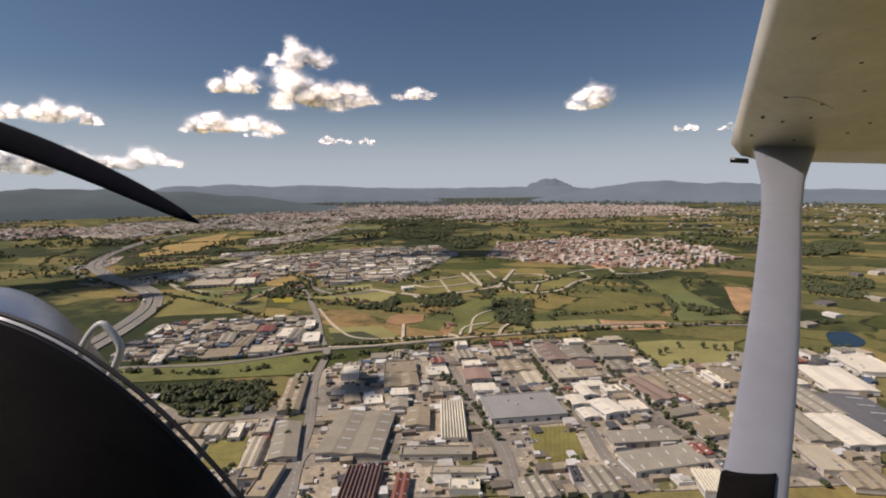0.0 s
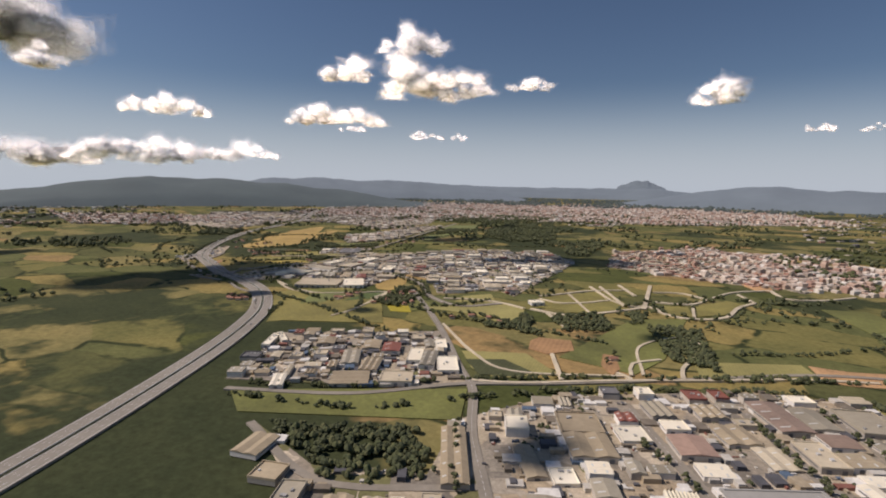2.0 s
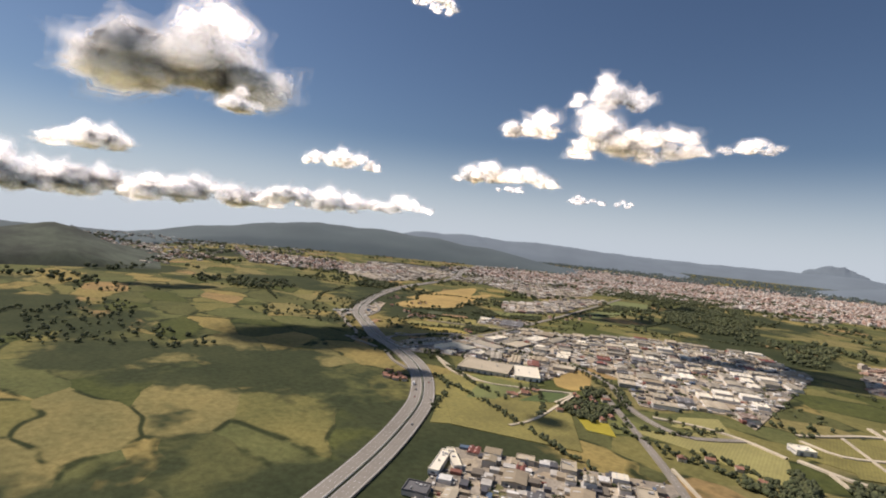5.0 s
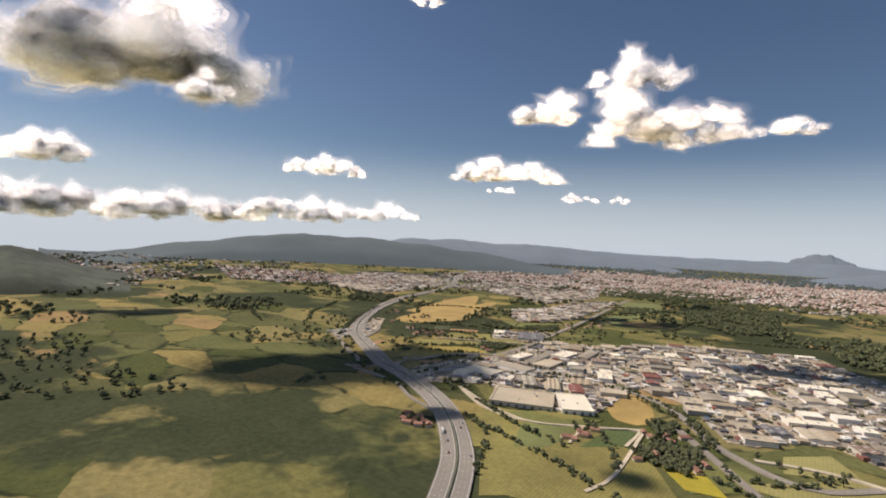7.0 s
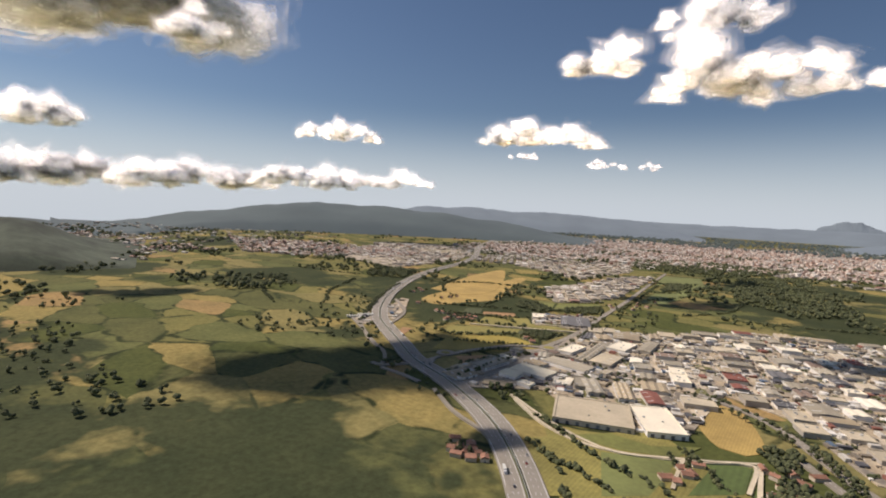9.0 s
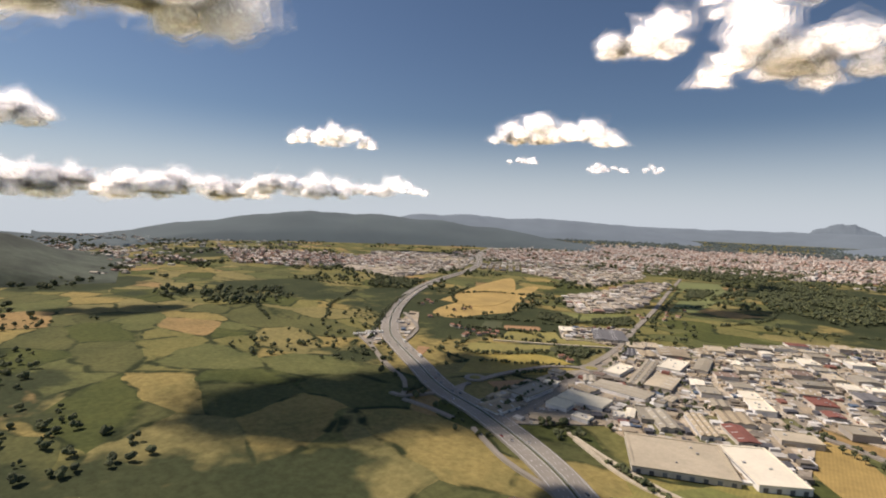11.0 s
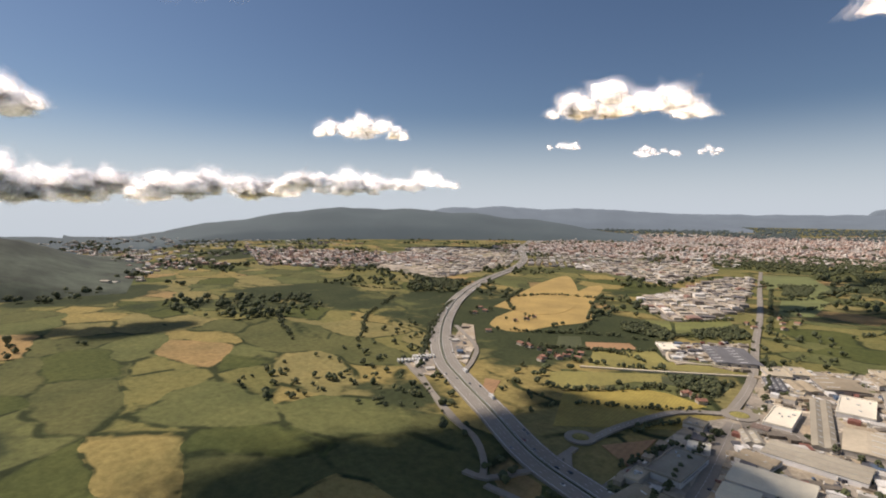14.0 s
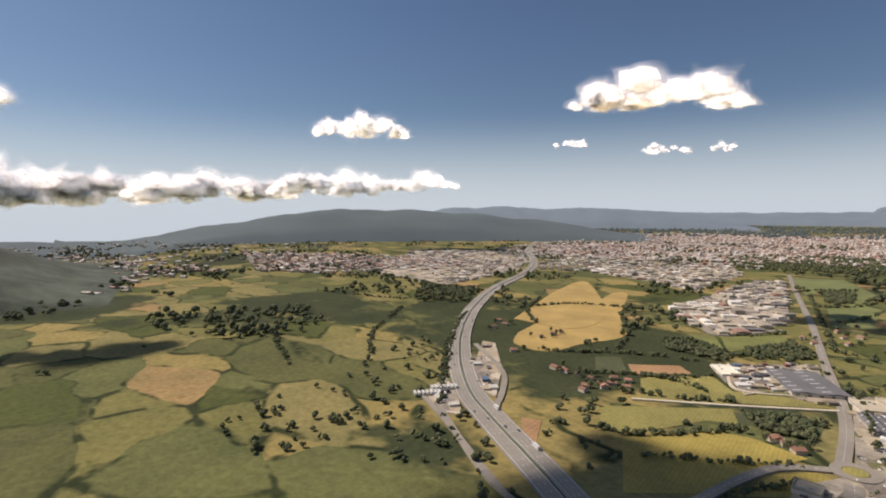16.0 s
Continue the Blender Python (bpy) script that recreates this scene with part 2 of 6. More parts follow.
M_SHEDS = island_mottled("far_sheds", [(0, (0.40, 0.35, 0.28)), (0.25, (0.60, 0.55, 0.47)), (0.42, (0.26, 0.23, 0.20)), (0.6, (0.48, 0.42, 0.33)), (0.78, (0.78, 0.74, 0.67)), (0.88, (0.18, 0.17, 0.165)), (0.94, (0.33, 0.20, 0.15))])
M_CLUTTER = island_mottled("yard_clutter", [(0, (0.55, 0.52, 0.46)), (0.22, (0.10, 0.10, 0.11)), (0.4, (0.75, 0.73, 0.68)), (0.58, (0.20, 0.17, 0.13)), (0.74, (0.40, 0.33, 0.23)), (0.93, (0.26, 0.11, 0.08)), (0.97, (0.10, 0.15, 0.22))])


def haze_glow_backdrop(name, col, glow):
    """Land far off; the blue haze before it is put into colour and glow."""
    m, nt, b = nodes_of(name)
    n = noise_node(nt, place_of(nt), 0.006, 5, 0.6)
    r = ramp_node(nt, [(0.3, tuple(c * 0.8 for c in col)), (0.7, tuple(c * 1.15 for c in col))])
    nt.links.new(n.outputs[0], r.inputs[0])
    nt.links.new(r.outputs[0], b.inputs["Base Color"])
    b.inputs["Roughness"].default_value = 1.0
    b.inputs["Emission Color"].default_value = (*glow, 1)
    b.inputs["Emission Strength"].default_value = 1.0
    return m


# emission stands in for haze; these hills and woods give off no light
M_FAR_HILL = haze_glow_backdrop("far_hill_haze_glow", (0.08, 0.10, 0.11), (0.105, 0.128, 0.150))
M_HILL = haze_glow_backdrop("wooded_hill_haze_glow", (0.060, 0.078, 0.070), (0.038, 0.050, 0.062))
M_FAR_WOOD = haze_glow_backdrop("far_wood_haze_glow", (0.060, 0.075, 0.055), (0.040, 0.050, 0.056))
M_FOOTHILL = mottled("dark_wooded_foothill", (0.075, 0.092, 0.062), 0.5, 0.008, 0.05, 1.0)
M_PLASTER = mottled("farm_plaster", (0.52, 0.45, 0.36), 0.12, 0.5, 2.0, rand=0.25)
M_TILE = mottled("clay_roof_tile", (0.30, 0.155, 0.105), 0.2, 0.5, 2.0, rand=0.25)

# ---- helpers for building ----
def part(name, bm, material, parent=None, label=""):
    """Links a bmesh, or a mesh, as one mesh object, under a thing if one is given."""
    if isinstance(bm, bmesh.types.BMesh):
        me = bpy.data.meshes.new(name)
        bm.to_mesh(me)
        bm.free()
        me.materials.append(material)
    else:
        me = bm
    ob = new(name, me)
    if parent:
        ob.parent = parent
    if label:
        ob["label"] = label
    return ob


def slab_bm(points, z0, z1):
    """A flat slab over a plan outline."""
    bm = bmesh.new()
    area = sum(a[0] * b[1] - b[0] * a[1] for a, b in zip(points, points[1:] + points[:1]))
    if area < 0:
        points = points[::-1]
    low = [bm.verts.new((x, y, z0)) for x, y in points]
    top = [bm.verts.new((x, y, z1)) for x, y in points]
    bm.faces.new(top)
    for i in range(len(points)):
        j = (i + 1) % len(points)
        bm.faces.new((low[i], low[j], top[j], top[i]))
    return bm


def smooth_line(points, step=8.0):
    """A gliding line through the points."""
    P = [Vector((*p, 0)) for p in points]
    P = [P[0] * 2 - P[1]] + P + [P[-1] * 2 - P[-2]]
    out = []
    for i in range(1, len(P) - 2):
        n = max(2, int((P[i + 1] - P[i]).length / step))
        for k in range(n):
            t = k / n
            out.append(0.5 * (2 * P[i] + (P[i + 1] - P[i - 1]) * t + (2 * P[i - 1] - 5 * P[i] + 4 * P[i + 1] - P[i + 2]) * t * t
                              + (3 * P[i] - P[i - 1] - 3 * P[i + 1] + P[i + 2]) * t ** 3))
    return out + [P[-2]]


def ribbon_bm(line, left, right, z0, z1):
    """A strip along a line, from left to right metres off it."""
    bm = bmesh.new()
    rows = []
    for i, p in enumerate(line):
        d = (line[min(i + 1, len(line) - 1)] - line[max(i - 1, 0)]).normalized()
        n = Vector((-d.y, d.x, 0))
        a, b = p + n * left, p + n * right
        rows.append([bm.verts.new((q.x, q.y, z)) for q, z in ((a, z0), (a, z1), (b, z1), (b, z0))])
    for r, s in zip(rows, rows[1:]):
        for k in range(3):
            bm.faces.new((r[k], s[k], s[k + 1], r[k + 1]))
    return bm


def dashes_bm(line, off, width, z, long, gap):
    """Broken paint along a line."""
    bm = bmesh.new()
    run, marks = 0.0, []
    for a, b in zip(line, line[1:]):
        d = (b - a).normalized()
        n = Vector((-d.y, d.x, 0))
        length = (b - a).length
        while run < length:
            p, q = a + d * run + n * off, a + d * min(run + long, length) + n * off
            bm.faces.new([bm.verts.new((v.x, v.y, z)) for v in (p - n * width, q - n * width, q + n * width, p + n * width)])
            run += long + gap
        run -= length
    return bm


def box_into(bm, x0, x1, y0, y1, z0, z1):
    v = [bm.verts.new(c) for c in ((x0, y0, z0), (x1, y0, z0), (x1, y1, z0), (x0, y1, z0), (x0, y0, z1), (x1, y0, z1), (x1, y1, z1), (x0, y1, z1))]
    for f in ((0, 3, 2, 1), (4, 5, 6, 7), (0, 1, 5, 4), (1, 2, 6, 5), (2, 3, 7, 6), (3, 0, 4, 7)):
        bm.faces.new([v[i] for i in f])


def inside(x, y, poly):
    hit = False
    for (ax, ay), (bx, by) in zip(poly, poly[1:] + poly[:1]):
        if (ay > y) != (by > y) and x < (bx - ax) * (y - ay) / (by - ay) + ax:
            hit = not hit
    return hit


# ---- ground ----
CENTRE = Vector((-130, 150, 0))


def between(table, x):
    """A value read off a short table of pairs, evenly between its rows."""
    for (a, u), (b, v) in zip(table, table[1:]):
        if x <= b:
            return u + (v - u) * max(0.0, min(1.0, (x - a) / (b - a)))
    return table[-1][1]


def fall(r, a):
    """The land sinks away behind the western ridges; a is counted from +x."""
    left = (math.degrees(a) - 90 + 180) % 360 - 180
    return min(0.0, 75 - between([(36, 0.016), (46, 0.036), (56, 0.066), (120, 0.066), (150, 0.016)], left) * r)


def ground_sheet():
    bm = bmesh.new()
    rings = [0, 150, 300, 500, 750, 1000, 1400, 1900, 1960, 2500, 3200, 4000, 4700]
    rows = []
    for r in rings:
        if r == 0:
            rows.append([bm.verts.new(CENTRE)])
        else:
            rows.append([bm.verts.new((CENTRE.x + r * math.cos(a), CENTRE.y + r * math.sin(a), fall(r, a))) for a in (k * math.tau / 96 for k in range(96))])
    for k in range(96):
        bm.faces.new((rows[0][0], rows[1][k], rows[1][(k + 1) % 96]))
        for a, b in zip(rows[1:], rows[2:]):
            bm.faces.new((a[k], b[k], b[(k + 1) % 96], a[(k + 1) % 96]))
    return part("ground", bm, M_COUNTRY)


tagged(ground_sheet(), "rolling farmland in green, olive and straw patches", "ground", kind="structure")

# ---- the plan ----
# warehouses: x, y, width, depth, turn in degrees, height, roof
ESTATE_NEAR_A = [
    (-32.0, 145.5, 17.6, 25.5, 177, 2.4, "grey"),
    (-59.1, 174.0, 6.9, 28.5, 9, 2.4, "tan"),
    (-51.8, 141.5, 7.4, 20.8, 12, 2.4, "grey"),
    (-61.0, 150.7, 4.5, 9.9, 8, 2.4, "pale"),
    (-68.1, 147.8, 3.2, 9.9, 10, 2.4, "white"),
    (-73.8, 147.3, 4.8, 7.7, 7, 2.4, "pale"),
    (-81.3, 146.5, 6.8, 8.3, 9, 2.4, "tan"),
    (-77.6, 135.7, 7.6, 11.8, 10, 2.4, "pale"),
    (-58.5, 134.6, 3.9, 16.6, 8, 2.4, "pale"),
    (-54.9, 123.5, 4.8, 5.3, 8, 2.4, "tan"),
    (-50.2, 121.4, 4.8, 14.0, 178, 2.4, "tan"),
    (-27.1, 119.2, 8.9, 15.3, 179, 2.4, "redribs"),
    (-17.4, 117.8, 3.4, 11.5, 178, 2.4, "red"),
]
ESTATE_NEAR_B = [
    (-112.5, 169.1, 7.8, 10.8, 173, 2.4, "tan"),
    (-102.4, 157.3, 7.3, 7.1, 177, 2.4, "tan"),
    (-93.7, 150.0, 5.9, 7.9, 5, 2.4, "grey"),
    (-24.7, 198.0, 12.5, 12.7, 6, 2.4, "tan"),
    (-23.1, 185.0, 12.4, 13.1, 8, 2.4, "tan"),
    (-39.6, 175.1, 5.3, 15.5, 15, 1.5, "tan"),
    (-31.2, 169.6, 6.2, 7.1, 11, 1.2, "white"),
]
ESTATE_RIVER = [
    (-103.8, 220.1, 13.7, 12.5, 13, 2.4, "tan"),
    (-110.6, 240.4, 7.0, 16.3, 14, 2.4, "grey"),
    (-100.3, 234.0, 7.2, 13.6, 5, 2.4, "tan"),
    (-87.0, 222.7, 11.6, 10.1, 9, 2.4, "pale"),
    (-85.5, 248.5, 5.8, 15.1, 5, 2.4, "white"),
    (-79.2, 244.9, 6.0, 17.0, 3, 2.4, "grey"),
    (-71.0, 241.1, 8.2, 16.0, 11, 2.4, "white"),
    (-77.5, 264.7, 4.9, 12.4, 12, 3, "white"),
    (-82.9, 265.5, 4.1, 10.1, 17, 2.4, "grey"),
    (-153.0, 255.1, 3.5, 16.7, 10, 2.4, "white"),
    (-150.3, 260.3, 2.7, 14.1, 35, 2.4, "white"),
    (-127.8, 212.0, 4.6, 10.9, 17, 2.4, "white"),
    (-128.8, 222.1, 2.2, 11.0, 13, 2.4, "pale"),
    (-128.3, 259.0, 7.7, 9.4, 12, 2.4, "tan"),
    (-107.0, 258.2, 7.4, 11.6, 9, 2.4, "tan"),
    (-97.5, 255.5, 7.6, 11.7, 10, 2.4, "red"),
]
ESTATE_NEAR_C = [
    (17.5, 162.1, 23.9, 17.6, 8, 3, "bluegrey"),
    (-4.6, 154.3, 7.6, 25.1, 1, 2.4, "ribs"),
    (-9.5, 134.5, 19.0, 4.6, 0, 2.4, "grey"),
    (-3.7, 125.3, 13.8, 3.1, -1, 2.4, "pale"),
    (-2.4, 119.3, 7.2, 4.2, 178, 2.4, "white"),
    (-15.3, 154.6, 7.2, 12.5, 1, 2.4, "tan"),
    (47.7, 141.4, 18.6, 6.9, 5, 2.4, "grey"),
    (48.5, 130.0, 20.3, 9.5, 12, 2.4, "grey"),
    (44.1, 160.3, 7.6, 10.3, 17, 3.2, "white"),
    (40.6, 173.4, 4.4, 8.4, 9, 3, "white"),
    (35.9, 165.6, 5.7, 7.3, 8, 2.4, "white"),
    (37.1, 157.1, 5.0, 6.7, 9, 2.4, "white"),
    (53.0, 161.5, 6.5, 7.3, 8, 2.4, "white"),
    (50.3, 175.1, 5.7, 5.5, 8, 2.4, "white"),
]
ESTATE_NEAR_D = [
    (37.5, 214.5, 9.9, 20.8, 6, 2.4, "brown"),
    (48.1, 215.7, 8.7, 14.7, 3, 2.4, "grey"),
    (47.3, 201.2, 8.7, 8.0, 3, 2.4, "brown"),
    (37.4, 191.4, 7.6, 13.6, 4, 2.4, "pale"),
    (46.1, 190.4, 8.6, 7.4, 10, 2.4, "tan"),
    (63.2, 215.5, 12.2, 16.8, 1, 2.4, "grey"),
    (60.6, 199.1, 8.8, 10.6, 6, 2.4, "grey"),
    (19.5, 200.2, 9.9, 12.0, 9, 2.4, "tan"),
    (1.2, 212.7, 7.4, 10.5, 10, 2.4, "grey"),
    (3.6, 202.3, 7.2, 6.2, 7, 2.4, "white"),
    (4.8, 190.1, 10.1, 11.4, 5, 2.4, "pink"),
    (6.7, 178.6, 7.9, 6.4, 5, 2.4, "white"),
    (25.9, 189.1, 7.9, 11.6, 7, 1.2, "pale"),
    (17.0, 214.1, 8.3, 9.1, 7, 2.4, "tan"),
    (62.5, 174.8, 9.0, 19.7, 16, 2.4, "brown"),
    (68.6, 179.6, 5.1, 16.1, 6, 2.4, "tan"),
]
ESTATE_NEAR_E = [
    (78.6, 177.0, 12.3, 28.5, 12, 2.4, "tan"),
    (90.7, 184.2, 2.5, 13.0, 7, 2.4, "white"),
    (96.5, 186.5, 7.7, 15.8, 171, 2.4, "tan"),
    (70.2, 147.8, 12.7, 11.6, 14, 2.4, "tan"),
    (65.6, 156.6, 9.7, 4.4, 19, 2.4, "grey"),
    (14.9, 117.7, 7.5, 8.6, 10, 2.4, "grey"),
    (24.9, 122.7, 2.6, 6.3, 178, 2.4, "dark"),
    (29.5, 120.6, 7.8, 10.8, 7, 2.4, "grey"),
    (56.0, 119.3, 6.6, 9.3, 173, 2.4, "ribs"),
    (-10.1, 194.4, 8.2, 9.2, 9, 2.4, "white"),
]
ESTATE_NEAR_F = [
    (111.6, 163.6, 7.9, 21.6, -2, 2.4, "grey"),
    (106.7, 144.1, 12.6, 18.8, 0, 2.4, "white"),
    (120.0, 154.2, 17.0, 28.3, 173, 2.4, "slate"),
    (133.2, 183.5, 15.7, 23.7, 170, 2.4, "white"),
    (155.8, 197.3, 14.3, 20.2, 171, 2.4, "white"),
    (97.2, 147.4, 8.0, 20.4, 174, 2.4, "grey"),
    (89.6, 129.5, 7.5, 13.1, 174, 2.4, "pale"),
    (93.4, 122.0, 9.7, 12.3, 171, 2.4, "tan"),
]
ESTATE_ROUND_A = [
    (-210.7, 481.0, 8.3, 19.7, 164, 2.4, "white"),
    (-206.5, 447.6, 24.6, 11.8, 160, 2.4, "grey"),
    (-219.4, 427.2, 19.0, 12.0, 165, 2.4, "ribs"),
    (-227.4, 415.9, 8.8, 8.0, 166, 2.4, "ribs"),
    (-221.4, 441.4, 9.8, 8.2, 152, 2.4, "tan"),
    (-221.8, 456.5, 5.5, 9.5, 10, 2.4, "grey"),
    (-241.8, 426.0, 9.8, 19.6, 160, 2.4, "grey"),
    (-236.5, 442.2, 6.4, 5.1, -3, 2.4, "white"),
    (-199.1, 483.8, 6.5, 48.7, 172, 2.4, "grey"),
    (-185.4, 503.7, 11.0, 22.0, 166, 2.4, "white"),
    (-190.5, 468.4, 11.7, 20.2, 168, 2.4, "pale"),
    (-206.4, 539.8, 8.9, 13.7, 10, 2.4, "pale"),
    (-197.9, 543.8, 8.0, 13.0, 10, 2.4, "pale"),
    (-185.5, 531.5, 15.9, 18.2, 8, 2.4, "tan"),
]
ESTATE_ROUND_B = [
    (-208.8, 520.4, 7.2, 17.2, 4, 2.4, "slate"),
    (-198.9, 523.5, 9.1, 13.5, 14, 2.4, "tan"),
    (-171.2, 512.9, 7.3, 27.5, 171, 2.4, "grey"),
    (-175.6, 477.1, 6.4, 10.3, 1, 2.4, "white"),
    (-223.5, 561.1, 20.6, 31.3, 12, 2.4, "slate"),
    (-252.7, 567.1, 8.3, 15.5, 18, 1.5, "white"),
    (-205.0, 416.5, 4.8, 6.8, 7, 2.4, "white"),
    (-201.4, 420.7, 3.5, 10.4, 0, 2.4, "white"),
    (-196.1, 422.6, 5.6, 14.7, 13, 2.4, "grey"),
    (-191.9, 422.8, 3.8, 11.6, 169, 2.4, "tan"),
    (-229.8, 400.7, 11.5, 6.3, 8, 1.2, "tan"),
]
ESTATE_ROUND_C = [
    (-248.8, 402.8, 12.8, 11.1, 64, 2.4, "tan"),
]
ESTATE_LOGISTIC = [
    (-185.4, 387.6, 29.3, 24.9, 9, 3, "pale"),
    (-161.9, 392.4, 14.2, 25.8, 18, 3, "white"),
    (-164.8, 418.3, 7.3, 15.5, 16, 2.4, "red"),
    (-203.7, 414.4, 6.9, 18.5, 20, 2.4, "grey"),
    (-190.1, 419.5, 7.3, 19.1, 19, 2.4, "grey"),
    (-176.8, 420.1, 6.7, 21.6, 13, 2.4, "tan"),
]
MOTORWAY = [(-168.0, 55.4), (-164.5, 145.2), (-171.4, 232.1), (-181.7, 286.7), (-193.3, 320.3), (-216.0, 358.7), (-249.5, 392.7), (-278.1, 413.6), (-302.9, 440.3), (-330.7, 470.2), (-348.1, 491.2), (-371.0, 531.1), (-396.1, 587.9),
            (-422.3, 668.8), (-443.0, 771.3), (-455.2, 898.2), (-486.1, 1035.2), (-570.6, 1274.7), (-635.6, 1540.1), (-745.8, 1997.9)]
# roads: kind, width, line
ROADS_A = [
    ("north road", 4, [(-226, 482.6), (-219.3, 511.7), (-214.8, 542.2), (-209.2, 604.3), (-198.9, 702.6), (-187.2, 847.4), (-171.7, 1020.5)]),
    ("south road", 4.5, [(-226, 470.4), (-234.9, 421.8), (-243.8, 387.6)]),
    ("ring link", 3.2, [(-228.2, 478.5), (-244, 471.8), (-259.9, 449.4), (-266.7, 434.6)]),
    ("east road", 3.5, [(-220.4, 476.2), (-201.7, 463.6), (-178.9, 449.6)]),
    ("yard road", 3.2, [(-237.1, 406.7), (-216, 415.1), (-185.5, 423.4)]),
    ("edge road", 3.5, [(-146.1, 440.8), (-121.4, 418.5), (-105.6, 376.9), (-97.8, 362.6), (-86.1, 349.1), (-74.3, 345.9), (-54.7, 358.1)]),
    ("river road", 2.5, [(-143.7, 204.4), (-99.7, 208.8), (-63.6, 225), (-30.5, 232.2), (23.5, 247.4), (79.8, 262.6), (147.6, 258.7)]),
]
ROADS_B = [
    ("bridge road", 3.2, [(-116.7, 384.4), (-85.7, 304.3), (-66.2, 241.9), (-58.9, 220.9), (-55.7, 187.5), (-47.9, 149.7), (-45.8, 114.3)]),
    ("estate road", 3.5, [(-7, 214.6), (0.3, 176.3), (6, 150.7), (9.2, 134.7), (9.6, 116.1)]),
    ("estate road", 3.5, [(29.9, 218.6), (31.6, 184.7), (35.2, 153.9), (35.5, 133.5), (39.4, 117.8)]),
    ("estate road", 3, [(6, 150.7), (31.7, 154.9), (57, 159.8)]),
    ("estate road", 3.5, [(56.3, 226.7), (57.6, 180.1), (61.9, 152.4), (65.5, 132.2)]),
    ("estate road", 2.5, [(-121.8, 182.6), (-91.6, 158.2), (-62.8, 159.6), (-51.4, 162.2)]),
    ("estate road", 3, [(-43, 114.3), (-44.4, 137.2), (-25.1, 134.1), (-4.3, 132.1)]),
    ("field track", 1.6, [(-286.9, 511), (-253.3, 520.5), (-217.1, 532.5)]),
]
ROADS_C = [
    ("field track", 1.4, [(-217.1, 388), (-198.6, 367.7), (-179.3, 359.4), (-153.9, 364.2), (-130, 375.4)]),
    ("slip road", 2.5, [(-375.2, 560.3), (-344.8, 521.1), (-334.6, 493.9), (-330.8, 477.2), (-319.8, 458.4), (-308.9, 446.7)]),
    ("frontage road", 2, [(-361.5, 476.7), (-342.8, 459.1), (-323.2, 439.4), (-308.7, 425.1)]),
    ("town road", 3, [(-285.9, 740.1), (-265.5, 680.8), (-253.7, 645.5), (-218.1, 677.1)]),
    ("slip road", 2.2, [(-270.1, 426.1), (-274.7, 411), (-280.4, 403.8), (-287.3, 396.8), (-294.3, 397.5)]),
    ("frontage road", 2, [(-351.5, 470.7), (-318.3, 433.1), (-300.4, 418.5), (-290.9, 403.9), (-288.5, 395.8)]),
    ("slip road", 2, [(-286.1, 393.3), (-272.2, 389.6), (-260.8, 385)]),
    ("slip road", 2.2, [(-271.3, 421.8), (-267.7, 409.1), (-259.7, 394.9), (-250.6, 387.3)]),
]
ROADS_D = [
    ("field track", 1.2, [(-251.2, 581.6), (-249.9, 542.6), (-226, 544.2)]),
    ("field track", 1.4, [(-130.1, 373.3), (-137.7, 323), (-145, 305.9)]),
    ("field track", 1.2, [(-82.8, 304.1), (-63, 261.6), (-45.3, 241.8), (-1.7, 245.1)]),
    ("field track", 1.2, [(4.7, 247.6), (11, 284.8), (33.9, 304.2), (41.6, 291.1)]),
    ("plot road", 2.4, [(-37, 348), (-18, 337), (0, 345), (21, 359), (35, 369), (40, 353), (52, 344), (72, 352), (89, 379), (106, 397)]),
    ("plot road", 2, [(-31, 385), (-17, 395), (4, 411), (29, 420)]),
    ("plot road", 2, [(-31, 377), (-18, 367), (2, 375), (14, 383), (22, 368), (34, 372)]),
    ("plot road", 1.5, [(-11, 397), (-3, 341)]),
]
ROADS_E = [
    ("plot road", 2, [(7, 427), (14, 383)]),
    ("plot road", 2, [(14, 429), (20, 368)]),
    ("plot road", 2, [(29, 439), (33, 401)]),
    ("plot road", 2.6, [(52, 442), (30, 362)]),
    ("plot road", 2, [(38, 386), (55, 382), (66, 385), (83, 406), (106, 431), (136, 445)]),
    ("plot road", 1.5, [(48, 417), (69, 417), (80, 395)]),
    ("plot road", 1.6, [(63, 380), (53, 344)]),
    ("plot road", 1.6, [(106, 424), (106, 397)]),
    ("plot road", 2.2, [(-92, 363), (-70, 364), (-54, 358), (-41, 347)]),
    ("plot road", 1.5, [(-28, 340), (-20, 311)]),
    ("plot road", 2.2, [(136, 445), (134, 417), (156, 417), (185, 433)]),
    ("plot road", 1.6, [(-29, 266), (-27, 236)]),
]
ROADS_F = [
    ("plot road", 1.4, [(-5, 248), (-1, 243), (-2, 240)]),
    ("plot road", 1.4, [(0, 246), (3, 260), (16, 268)]),
    ("plot road", 1.6, [(19, 246), (22, 258), (31, 273), (38, 285)]),
    ("plot road", 1.6, [(-60, 229), (-42, 230), (-8, 239), (29, 247), (64, 255), (92, 257)]),
    ("field track", 1.2, [(-220, 392), (-202, 375), (-185, 363), (-172, 359), (-154, 365)]),
    ("field track", 1.3, [(-154, 365), (-143, 369), (-132, 372), (-136, 351)]),
    ("field track", 1.2, [(-153, 365), (-155, 352), (-156, 343)]),
    ("frontage road", 1.6, [(-251, 380), (-234, 362), (-218, 351), (-208, 340), (-200, 324), (-197, 316)]),
]
ROADS_G = [
]
ROADS = ROADS_A + ROADS_B + ROADS_C + ROADS_D + ROADS_E + ROADS_F + ROADS_G
